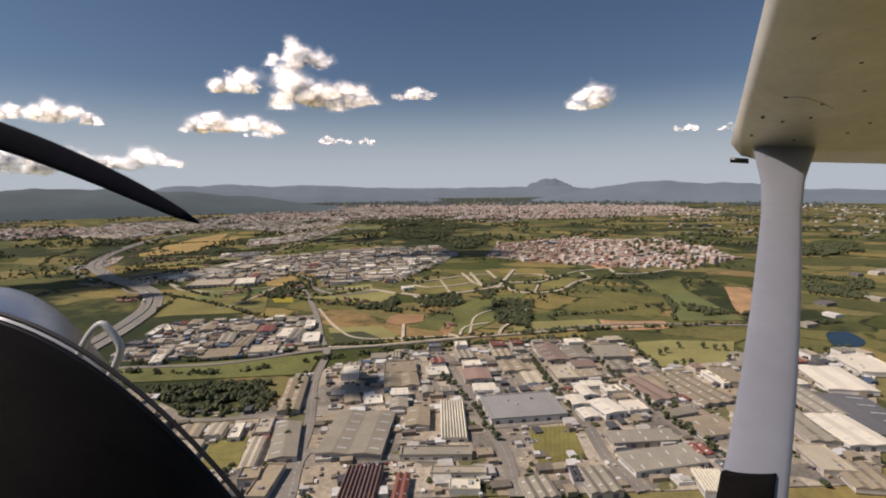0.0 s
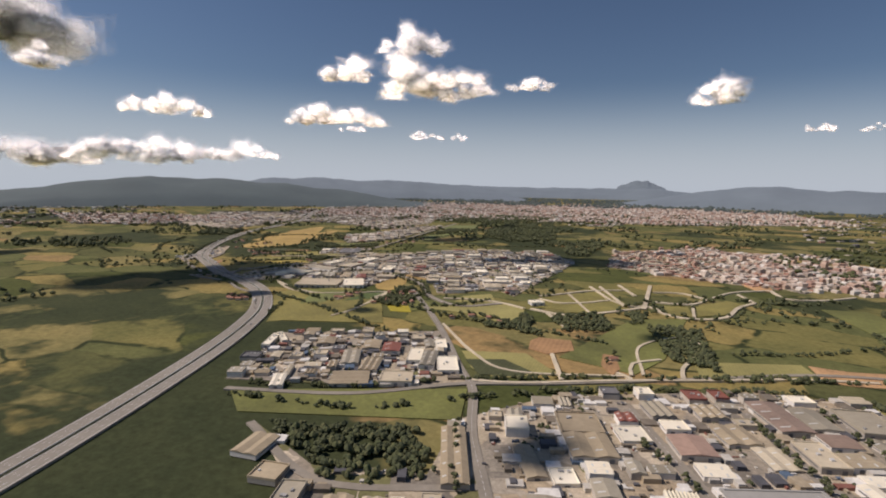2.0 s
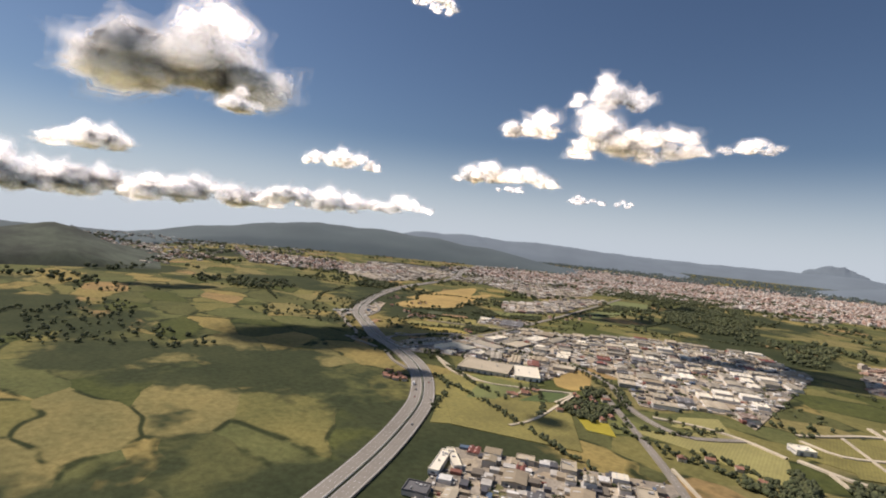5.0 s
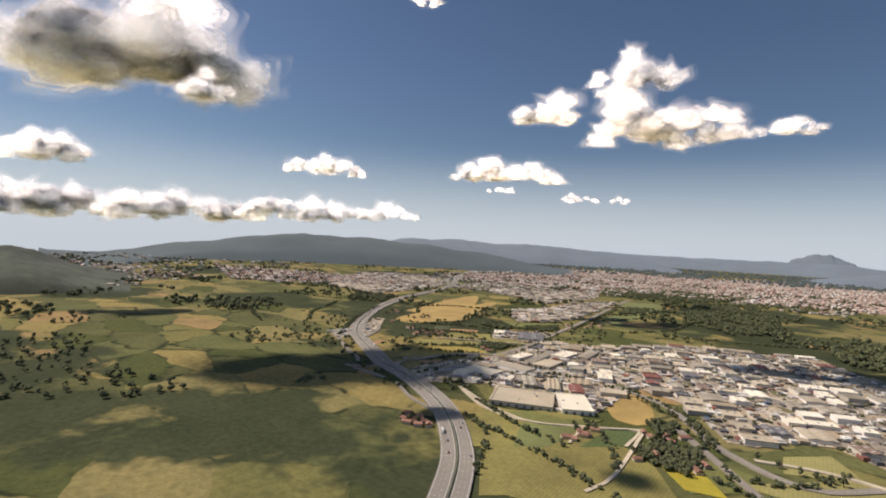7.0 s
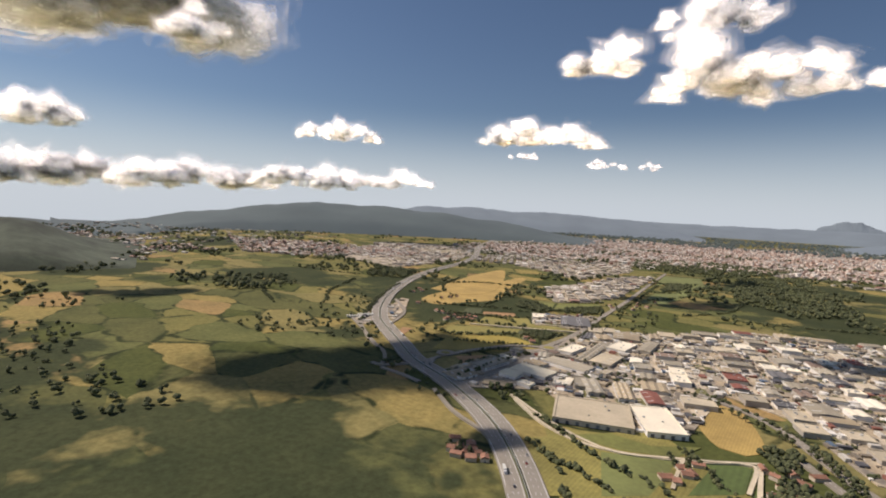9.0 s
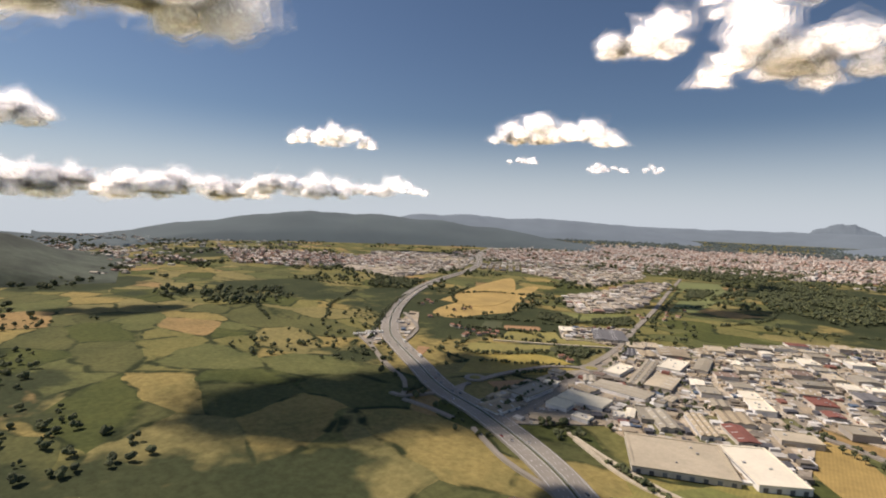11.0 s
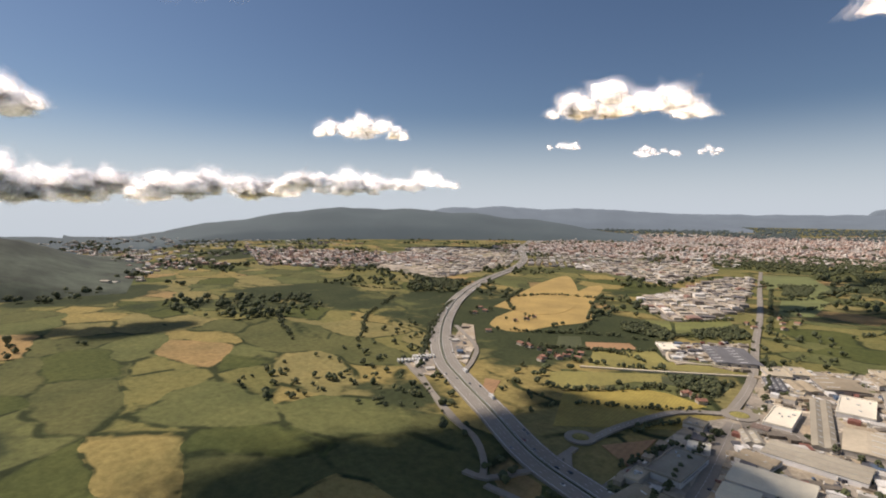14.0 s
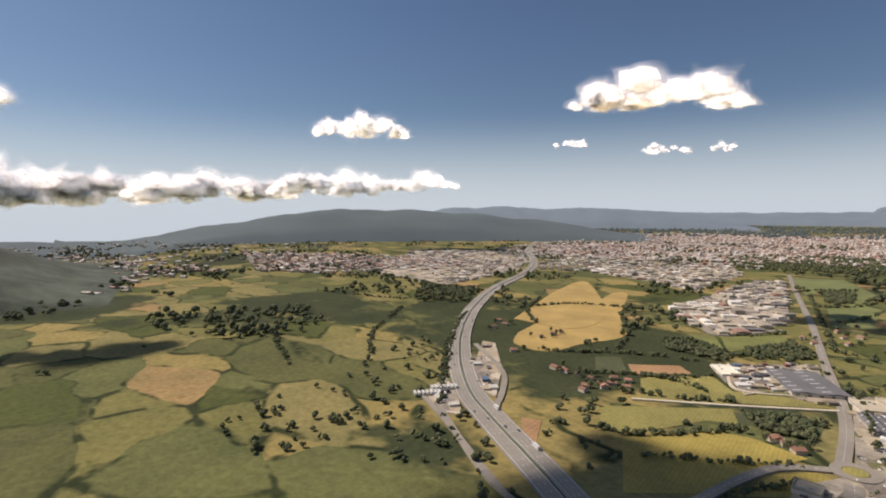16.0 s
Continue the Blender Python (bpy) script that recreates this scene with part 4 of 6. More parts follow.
def shed(x, y, w, d, turn, h, key, detail=2, group="sheds of the industrial estate"):
    """A warehouse: walls, a roof, skylight strips, loading doors."""
    thing = new("warehouse")
    thing.empty_display_size = 0.5
    thing.matrix_basis = pose(x, y, 0.3, 0, 0, turn)
    h = h * pick.uniform(0.55, 0.85)
    tagged(thing, f"low warehouse with a {ROOF_WORDS[key]} roof and plain walls", "warehouse", group)
    wall = new("wall", WHITE_WALL if key in ("white", "ribs", "bluegrey") or pick.random() < 0.25 else WALL_MESH)
    wall.parent, wall.matrix_basis = thing, Matrix.Diagonal((w, d, h, 1))
    if key in ("ribs", "redribs"):
        form, rise = "many", 0.6
    elif key in ("white", "pale", "bluegrey", "dark"):
        form, rise = pick.choice(("flat", "flat", "one", "two")), 0.35
    else:
        form, rise = pick.choice(("one", "two", "two", "three", "flat")), 0.5
    along = w > d and form != "flat"
    roof = new("roof", ROOFS[key, form])
    roof.parent = thing
    roof.matrix_basis = Matrix.Translation((0, 0, h)) @ (pose(0, 0, 0, 0, 0, 90) @ Matrix.Diagonal((d, w, rise, 1)) if along else Matrix.Diagonal((w, d, rise, 1)))
    if detail and form in ("one", "two", "three"):
        span, length = (d, w) if along else (w, d)
        base = Matrix.Translation((0, 0, h)) @ (pose(0, 0, 0, 0, 0, 90) if along else Matrix())
        n = {"one": 1, "two": 2, "three": 3}[form]
        rows = max(2, int(length / 5))
        if pick.random() < 0.6:
            for k in range(rows):
                for r in range(n):
                    s = new("skylight", SKYLIGHT_MESH)
                    s.parent = thing
                    cx = (-0.5 + (r + 0.25) / n) * span
                    lean = math.atan2(rise, span / n / 2)
                    s.matrix_basis = base @ Matrix.Translation((cx, (-0.5 + (k + 0.5) / rows) * length, rise * 0.5 - 0.02)) @ Matrix.Rotation(-lean, 4, "Y") @ Matrix.Diagonal((span / n * 0.3, 0.5, 0.08, 1))
    elif detail and form == "flat":
        for k in range(pick.randint(1, 4)):
            s = new("roof_unit", UNIT_BOX)
            s.parent = thing
            s.matrix_basis = Matrix.Translation((pick.uniform(-0.35, 0.35) * w, pick.uniform(-0.35, 0.35) * d, h + rise * 0.2)) @ Matrix.Diagonal((pick.uniform(0.4, 1.2), pick.uniform(0.4, 1.0), pick.uniform(0.3, 0.6), 1))
    if form == "many":
        span, length = (d, w) if along else (w, d)
        base = Matrix.Translation((0, 0, h)) @ (pose(0, 0, 0, 0, 0, 90) if along else Matrix())
        for k in range(1, 9):
            s = new("gutter", DOOR_MESH)
            s.parent, s.matrix_basis = thing, base @ Matrix.Translation(((-0.5 + k / 9) * span, 0, 0.0)) @ Matrix.Diagonal((span / 60, length, 0.12, 1))
    if detail > 1:
        n = max(1, int(w / 3.5))
        for k in range(n):
            s = new("loading_door", DOOR_MESH)
            s.parent = thing
            s.matrix_basis = Matrix.Translation(((-0.5 + (k + 0.5) / n) * w, -d / 2, 0)) @ Matrix.Diagonal((1.3, 0.1, min(1.5, h * 0.7), 1))
        for side in (-1, 1):
            s = new("window_strip", DOOR_MESH)
            s.parent, s.matrix_basis = thing, Matrix.Translation((side * w / 2, 0, h * 0.55)) @ Matrix.Diagonal((0.08, d * 0.8, h * 0.16, 1))
    return thing


TAKEN = []
shed(-33.7, 359.9, 8, 7, 20, 3.0, "white", 2)
for estate in (ESTATE_NEAR_A, ESTATE_NEAR_B, ESTATE_RIVER, ESTATE_NEAR_C, ESTATE_NEAR_D, ESTATE_NEAR_E, ESTATE_NEAR_F, ESTATE_ROUND_A, ESTATE_ROUND_B, ESTATE_ROUND_C, ESTATE_LOGISTIC):
    for x, y, w, d, turn, h, key in estate:
        if not any(math.hypot(x - a, y - b) < 0.35 * (min(w, d) + r) for a, b, r in TAKEN):
            shed(x, y, w, d, turn, h, key)
            TAKEN.append((x, y, (w + d) / 2))
TAKEN += LOTS
ROAD_LINES = [smooth_line(p, 6.0) for _, w, p in ROADS] + [line]


def clear(x, y, r):
    """Whether a place lies off the roads and the sheds that stand."""
    if any(math.hypot(x - a, y - b) < r * 0.62 + q * 0.62 for a, b, q in TAKEN):
        return False
    return not any((p.x - x) ** 2 + (p.y - y) ** 2 < (r * 0.55 + 2) ** 2 for row in ROAD_LINES for p in row)


def fill(poly, turn, cell, seed, detail, keys, top=400):
    """Sheds of many sizes side by side over an estate's outline."""
    rnd = random.Random(seed)
    cx, cy = sum(p[0] for p in poly) / len(poly), sum(p[1] for p in poly) / len(poly)
    c, s = math.cos(radians(turn)), math.sin(radians(turn))
    made = 0
    for i in range(-40, 41):
        for j in range(-40, 41):
            u = i * cell * 1.0 + (i // 2) * 3.5
            v = j * cell * 1.25 + (j // 3) * 3.0
            x, y = cx + u * c - v * s, cy + u * s + v * c
            w, d = cell * rnd.uniform(0.55, 1.05), cell * 1.25 * rnd.uniform(0.4, 1.0)
            x, y = x + rnd.uniform(-1.2, 1.2), y + rnd.uniform(-1.2, 1.2)
            key = rnd.choice(keys)
            if inside(x, y, poly) and rnd.random() < 0.9 and made < top and clear(x, y, (w + d) / 2):
                shed(x, y, w, d, turn + rnd.choice((0, 0, 0, 90)), rnd.uniform(1.8, 3.4), key, detail)
                TAKEN.append((x, y, (w + d) / 2))
                made += 1


MIX = ["tan", "grey", "grey", "pale", "pale", "white", "white", "slate", "brown", "tan", "grey", "pale", "pale", "grey", "white", "red"]
fill(PAVED[0][1], 6, 7.0, 1, 1, MIX, 60)
fill(PAVED[1][1], 11, 6.5, 2, 1, MIX, 30)
fill(PAVED[2][1], 10, 11.5, 3, 1, MIX, 110)
fill(PAVED[3][1], 162, 7.0, 4, 1, MIX, 25)


# ---- towns far off ----
def town(name, label, regions, count, size, height, mat, seed):
    """Thousands of small blocks, joined."""
    rnd = random.Random(seed)
    verts, faces = [], []
    full, pitch = set(), size * 1.12
    for poly, n in regions:
        xs, ys = [p[0] for p in poly], [p[1] for p in poly]
        made = 0
        while made < n:
            x, y = rnd.uniform(min(xs), max(xs)), rnd.uniform(min(ys), max(ys))
            thick = noise.noise((x * 0.006, y * 0.006, seed))
            made += 0.25
            cu, cv = math.floor((x * 0.96 + y * 0.28) / pitch), math.floor((y * 0.96 - x * 0.28) / pitch)
            if (cu, cv) in full:
                continue
            u, v = (cu + rnd.uniform(0.4, 0.6)) * pitch, (cv + rnd.uniform(0.4, 0.6)) * pitch
            x, y = u * 0.96 - v * 0.28, u * 0.28 + v * 0.96
            if not inside(x, y, poly) or thick < rnd.uniform(-0.5, 0.0) or not all((p.x - x) ** 2 + (p.y - y) ** 2 > 100 for p in line):
                continue
            made += 0.75
            full.add((cu, cv))
            a = 0.284 + rnd.choice((0, math.pi / 2))
            w, d, h = size * rnd.uniform(0.6, 1.08), size * rnd.uniform(0.45, 0.95), height * rnd.uniform(0.5, 1.2) * (2.0 if rnd.random() < 0.06 else 1)
            c, s = math.cos(a) / 2, math.sin(a) / 2
            o = len(verts)
            for z in (0, h):
                for sx, sy in ((-1, -1), (1, -1), (1, 1), (-1, 1)):
                    verts.append((x + sx * w * c - sy * d * s, y + sx * w * s + sy * d * c, z))
            for sx in (-1, 1):
                verts.append((x + sx * w * c, y + sx * w * s, h * 1.25))
            faces += [[o + q for q in f] for f in ((0, 1, 5, 4), (1, 2, 6, 9, 5), (2, 3, 7, 6), (3, 0, 4, 8, 7), (4, 5, 9, 8), (6, 7, 8, 9))]
    me = bpy.data.meshes.new(name)
    me.from_pydata(verts, [], faces)
    me.materials.append(mat)
    return tagged(new(name, me), label, "town", kind="stuff")


TOWN_EDGE = [(-600, 1260), (-420, 1130), (-100, 1190), (260, 1160), (690, 1310), (780, 1880), (200, 2280), (-480, 2180)]
tagged(part("pavement", slab_bm(TOWN_EDGE, -0.1, 0.3), mottled("pale_town_streets", (0.36, 0.31, 0.26), 0.25, 0.02, 0.2)), "pale streets and squares of the far town", "pavement", kind="structure")
town("town_houses", "dense far town of pink and cream houses", [
    ([(-640, 1250), (-420, 1120), (-100, 1180), (260, 1150), (700, 1300), (800, 1900), (200, 2300), (-500, 2200)], 13000),
    ([(-760, 760), (-560, 800), (-560, 960), (-700, 1050), (-1000, 950)], 1100),
    ([(57.1, 496.4), (198.0, 434.7), (278.0, 494.7), (295.1, 677.1), (115.5, 665.4)], 700),
    ([(-1100, 500), (-760, 560), (-800, 760), (-1200, 800)], 350)], 0, 6.5, 2.8, M_TOWN, 3)
town("far_sheds", "far industrial sheds with pale flat roofs", [
    (PAVED[4][1], 420), (PAVED[5][1], 420), (PAVED[6][1], 700),
    ([(-640, 980), (-400, 940), (-330, 1100), (-600, 1250)], 700), ([(-425.4, 1063.5), (-199.1, 1044.2), (-140.4, 1267.9), (-430.5, 1365.5)], 420),
    ([(-119.4, 1134.6), (128.3, 1041.8), (168.3, 1156.5), (-106.7, 1276.8)], 200), ([(-500, 1800), (900, 1900), (1000, 2600), (-600, 2600)], 700),
    ([(-760, 480), (-720, 570), (-1050, 850), (-1110, 760)], 130), ([(300, 700), (900, 700), (1400, 1800), (700, 1600)], 420), ([(-1500, 700), (-900, 800), (-900, 1200), (-1600, 1300)], 300),
    ([(170, 250), (420, 260), (500, 420), (300, 420)], 70)], 0, 9.5, 1.9, M_SHEDS, 5)
town("hill_town", "dense village of pink and cream houses", [(PAVED[9][1], 760)], 0, 5.2, 1.9, M_VILLAGE, 9)


def scatter(name, label, count, size, mat, seed, areas):
    """Small boxes set about the yards: containers, pallets, lean-tos, annexes."""
    rnd = random.Random(seed)
    verts, faces = [], []
    for poly, n, turn in areas:
        xs, ys = [p[0] for p in poly], [p[1] for p in poly]
        for k in range(n):
            x, y = rnd.uniform(min(xs), max(xs)), rnd.uniform(min(ys), max(ys))
            if not inside(x, y, poly) or any((p.x - x) ** 2 + (p.y - y) ** 2 < 12 for row in ROAD_LINES for p in row):
                continue
            if any(math.hypot(x - a, y - b) < q * 0.42 for a, b, q in TAKEN):
                continue
            big = rnd.random() < 0.3
            w, d, h = (rnd.uniform(1.5, 4.5), rnd.uniform(1.5, 5.0), rnd.uniform(0.7, 1.5)) if big else (rnd.uniform(0.3, 1.1), rnd.uniform(0.5, 1.8), rnd.uniform(0.3, 0.8))
            a = radians(turn) + rnd.choice((0, math.pi / 2))
            c, s = math.cos(a) / 2, math.sin(a) / 2
            o = len(verts)
            for z in (0.3, 0.3 + h):
                for sx, sy in ((-1, -1), (1, -1), (1, 1), (-1, 1)):
                    verts.append((x + sx * w * c - sy * d * s, y + sx * w * s + sy * d * c, z))
            faces += [[o + q for q in f] for f in ((0, 1, 5, 4), (1, 2, 6, 5), (2, 3, 7, 6), (3, 0, 4, 7), (4, 5, 6, 7))]
    me = bpy.data.meshes.new(name)
    me.from_pydata(verts, [], faces)
    me.materials.append(mat)
    return tagged(new(name, me), label, "clutter", kind="stuff")


scatter("yard_clutter", "containers, pallets, lean-tos and annexes in the yards", 0, 0, M_CLUTTER, 21, [
    (PAVED[0][1], 3800, 8), (PAVED[1][1], 1000, 13), (PAVED[2][1], 4600, 14), (PAVED[3][1], 900, 166), (PAVED[10][1], 220, 17), (PAVED[7][1], 60, 30), (PAVED[8][1], 60, 40), (PAVED[11][1], 160, 30), (PAVED[12][1], 300, 17)])


# ---- trees ----
def clump_data(rnd, big):
    """One small lumpy clump: points and triangles of a bent octahedron with a split girdle."""
    pts, n = [], 6
    for z, r in ((-0.5, 0.55), (0.15, 1.0), (0.7, 0.6)):
        for k in range(n):
            a = k * math.tau / n + rnd.uniform(-0.3, 0.3)
            q = r * rnd.uniform(0.7, 1.25)
            pts.append((q * math.cos(a) * big, q * math.sin(a) * big, z * rnd.uniform(0.8, 1.25) * big))
    pts += [(0, 0, -0.7 * big), (0, 0, rnd.uniform(0.9, 1.2) * big)]
    tri = []
    for b in (0, n):
        for k in range(n):
            j = (k + 1) % n
            tri += [(b + k, b + j, b + n + j), (b + k, b + n + j, b + n + k)]
    tri += [(18, (k + 1) % n, k) for k in range(n)] + [(2 * n + k, 2 * n + (k + 1) % n, 19) for k in range(n)]
    return pts, tri


CLUMPS = [clump_data(random.Random(k), 1.0) for k in range(12)]


def woodland(name, label, spots, seed, mat=M_LEAF):
    """Many tree crowns of several clumps each, joined."""
    rnd = random.Random(seed)
    verts, faces = [], []
    for x, y, r in spots:
        for k in range(rnd.randint(2, 4)):
            pts, tri = rnd.choice(CLUMPS)
            q = r * rnd.uniform(0.45, 0.8)
            ox, oy, oz = x + rnd.uniform(-0.6, 0.6) * r, y + rnd.uniform(-0.6, 0.6) * r, rnd.uniform(0.5, 1.2) * r
            c, s = math.cos(k * 2.1 + x), math.sin(k * 2.1 + x)
            o = len(verts)
            verts += [(ox + q * (px * c - py * s), oy + q * (px * s + py * c), max(0, oz + q * pz)) for px, py, pz in pts]
            faces += [(a + o, b + o, e + o) for a, b, e in tri]
    me = bpy.data.meshes.new(name)
    me.from_pydata(verts, [], faces)
    me.materials.append(mat)
    return tagged(new(name, me), label, "trees", kind="stuff")


rnd = random.Random(11)
spots = []
for _, poly in GROVES:
    xs, ys = [p[0] for p in poly], [p[1] for p in poly]
    area = abs(sum(a[0] * b[1] - b[0] * a[1] for a, b in zip(poly, poly[1:] + poly[:1]))) / 2
    r = 1.4 if area < 4000 else 2.2
    for k in range(min(2600, int(area / (r * r * 1.1)))):
        x, y = rnd.uniform(min(xs), max(xs)), rnd.uniform(min(ys), max(ys))
        if inside(x, y, poly) and noise.noise((x * 0.05, y * 0.05, 2)) > -0.25:
            spots.append((x, y, r * rnd.uniform(0.7, 1.2)))
woodland("woods", "dark green groves of broadleaf trees and scrub", spots, 1)
HEDGES_A = [
    [(-297.3, 475.9), (-282, 478.3), (-267, 486.4), (-252.1, 497.7)],
    [(-310.9, 536.7), (-280.1, 545.4), (-251, 526.9)],
    [(-316, 572.5), (-292.1, 579.9), (-262.7, 580.3)],
    [(-206.2, 377.1), (-179.3, 353), (-158.3, 340.5)],
    [(-145, 444.9), (-116.4, 411.5), (-101.7, 368.2)],
    [(-138.6, 210.3), (-98.6, 215.7), (-61.7, 229.9), (-22, 239.5), (50.1, 250.5), (126.5, 260.2), (198.2, 262.1)],
    [(-138.7, 200.2), (-94, 198.6), (-58.1, 214), (-3.8, 231.8), (58.5, 239.7)],
    [(-351.5, 473.1), (-370.7, 510.9), (-393.1, 562.1), (-417.8, 639.6)],
    [(-361.7, 492), (-379.9, 536.1), (-406.6, 600.8)],
    [(-256.4, 421.1), (-240.6, 446.9), (-227.1, 460.6)],
    [(-206.1, 431.4), (-189.7, 434.7), (-174.7, 440.3)],
    [(-107.1, 335.7), (-77.7, 317.8), (-39.4, 304.5), (-2.6, 286.8)],
]
HEDGES_B = [
    [(-200.8, 349.7), (-168.8, 330.9), (-137.8, 307.4), (-107.7, 284.7)],
    [(77.1, 233.9), (75.7, 215.4), (75.9, 195.1), (64.4, 151.4), (67.2, 133.1)],
    [(51, 282.7), (85.7, 289.3), (128.1, 304.3), (167.3, 273.5)],
    [(-445.2, 682.3), (-499.7, 668.4), (-586.4, 672.7)],
    [(-473.7, 739.2), (-560.4, 785.6), (-651.4, 780.2)],
    [(-392.3, 671.2), (-354.6, 711.8), (-305.1, 712.4)],
    [(-200.2, 630.8), (-188.7, 742.7), (-177.1, 856.1)],
]
HEDGES = HEDGES_A + HEDGES_B
EXTRA_HEDGES_A = [
    [(-287.1, 542), (-270.7, 549.6), (-258, 557.7)],
    [(-295.2, 519.2), (-270.6, 521), (-252.1, 524.8)],
    [(-277.3, 463), (-263.4, 467.8), (-249.7, 472.6), (-236.1, 477.4)],
    [(-256.5, 446.7), (-248.5, 456.8), (-238.3, 464.3)],
    [(-271.2, 641), (-257.1, 646.3), (-236.4, 652.2), (-217, 668.8)],
    [(-250, 595.1), (-239.7, 606.9), (-224.9, 624.6), (-215.9, 645.5)],
    [(-179.5, 300.2), (-185.8, 332.4), (-200.8, 357.2)],
    [(-155.9, 380.3), (-147.7, 362.6), (-138.6, 338.6), (-140.8, 320.1)],
    [(-102.1, 340.4), (-81.2, 345.5), (-63.3, 364.1)],
    [(-44.1, 307.9), (-56.3, 321), (-72.6, 328.5)],
    [(23.6, 248.4), (50.2, 254.3), (76.1, 254.5)],
    [(115.3, 270.2), (128.1, 304.3), (135.8, 333.2)],
    [(158.3, 347.4), (171.9, 382.8), (196.4, 398)],
]
EXTRA_HEDGES_B = [
    [(-340.4, 565), (-316, 572.5), (-304.1, 587.9), (-301.9, 616.8)],
    [(-415.5, 517.6), (-442.6, 558.2), (-471.3, 637.5)],
    [(-441, 485.2), (-496, 529.7), (-554.7, 602.1)],
    [(-353.4, 614.9), (-379.4, 668.5), (-388.1, 731.8)],
    [(-183.3, 718.3), (-166.6, 737.1), (-144.5, 777)],
    [(-188.3, 859.6), (-165.7, 888), (-132.6, 900.8)],
    [(-144.3, 811.5), (-160.8, 793.1), (-183, 781.8)],
    [(-113.8, 656.7), (-52.4, 664.4), (6.4, 682.3)],
    [(-156.3, 644), (-113.3, 701.1), (-91.4, 784.9)],
]
EXTRA_HEDGES = EXTRA_HEDGES_A + EXTRA_HEDGES_B
spots = []
for row in HEDGES + EXTRA_HEDGES:
    for p in smooth_line(row, 1.1):
        if rnd.random() < 0.8 and noise.noise((p.x * 0.08, p.y * 0.08, 5)) > -0.3:
            spots.append((p.x + rnd.uniform(-1.2, 1.2), p.y + rnd.uniform(-1.2, 1.2), rnd.uniform(0.6, 1.5)))
woodland("hedges", "uneven dark green hedgerows between the fields", spots, 2)
spots = []
while len(spots) < 4200:
    a, r = rnd.uniform(radians(35), radians(165)), rnd.uniform(250, 1500)
    x, y = CENTRE.x + r * math.cos(a), CENTRE.y + r * math.sin(a)
    if noise.noise((x * 0.012, y * 0.012, 9)) > 0.12 and not any(inside(x, y, p) for _, p in PAVED) and (r > 900 or not any(inside(x, y, p) for _, p in FIELDS)):
        if not any((p.x - x) ** 2 + (p.y - y) ** 2 < 60 for p in line):
            spots.append((x, y, rnd.uniform(0.9, 2.0) * (1 if r < 500 else 1.8)))
for poly, n in ((PAVED[0][1], 260), (PAVED[1][1], 60), (PAVED[2][1], 420), (PAVED[3][1], 60), (PAVED[4][1], 200), (PAVED[5][1], 200), (PAVED[6][1], 200), (PAVED[9][1], 300)):
    xs, ys = [p[0] for p in poly], [p[1] for p in poly]
    for k in range(n):
        x, y = rnd.uniform(min(xs), max(xs)), rnd.uniform(min(ys), max(ys))
        if inside(x, y, poly) and not any(math.hypot(x - a, y - b) < q * 0.45 for a, b, q in TAKEN) and not any((p.x - x) ** 2 + (p.y - y) ** 2 < 9 for row in ROAD_LINES for p in row):
            for j in range(rnd.randint(1, 4)):
                spots.append((x + rnd.uniform(-1.5, 1.5), y + rnd.uniform(-1.5, 1.5), rnd.uniform(0.5, 1.1)))
woodland("scattered_trees", "scattered dark green trees and bushes on the plain", spots, 3)
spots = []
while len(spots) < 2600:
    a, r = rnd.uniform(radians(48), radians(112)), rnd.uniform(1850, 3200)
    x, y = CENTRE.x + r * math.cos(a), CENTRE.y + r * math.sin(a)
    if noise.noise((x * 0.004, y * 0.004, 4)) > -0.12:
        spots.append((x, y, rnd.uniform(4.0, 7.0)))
# haze over these woods is a faint glow in their material
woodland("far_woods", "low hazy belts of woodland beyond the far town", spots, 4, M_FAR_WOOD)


# ---- hills along the horizon ----
def ridge(name, label, dist, depth, crest, seed, lumps, mat):
    """A range of hills along an arc. crest: azimuth in degrees to the left of +y, height."""
    bm = bmesh.new()
    n, m = 150, 16
    az0, az1 = crest[0][0], crest[-1][0]
    rows = []
    for i in range(n + 1):
        left = az0 + (az1 - az0) * i / n
        a = radians(left)
        ends = min(1, 6 * i / n, 6 * (1 - i / n)) ** 0.7
        top = between(crest, left)
        row = []
        for j in range(m + 1):
            v = j / m
            r = dist + depth * v
            x, y = CENTRE.x - r * math.sin(a), CENTRE.y + r * math.cos(a)
            rough = noise.fractal((left * 0.05 * lumps, v * 2.6, seed), 1.0, 2.0, 5)
            land = fall(r, a + math.pi / 2)
            h = land + (top * ends - land) * math.sin(math.pi * v) ** 0.8 * (1 + 0.16 * rough)
            row.append(bm.verts.new((x, y, h if 0 < j < m else land - 30)))
        rows.append(row)
    for a, b in zip(rows, rows[1:]):
        for j in range(m):
            bm.faces.new((a[j], b[j], b[j + 1], a[j + 1]))
    for f in bm.faces:
        f.smooth = True
    return tagged(part(name, bm, mat), label, "hills", kind="structure")


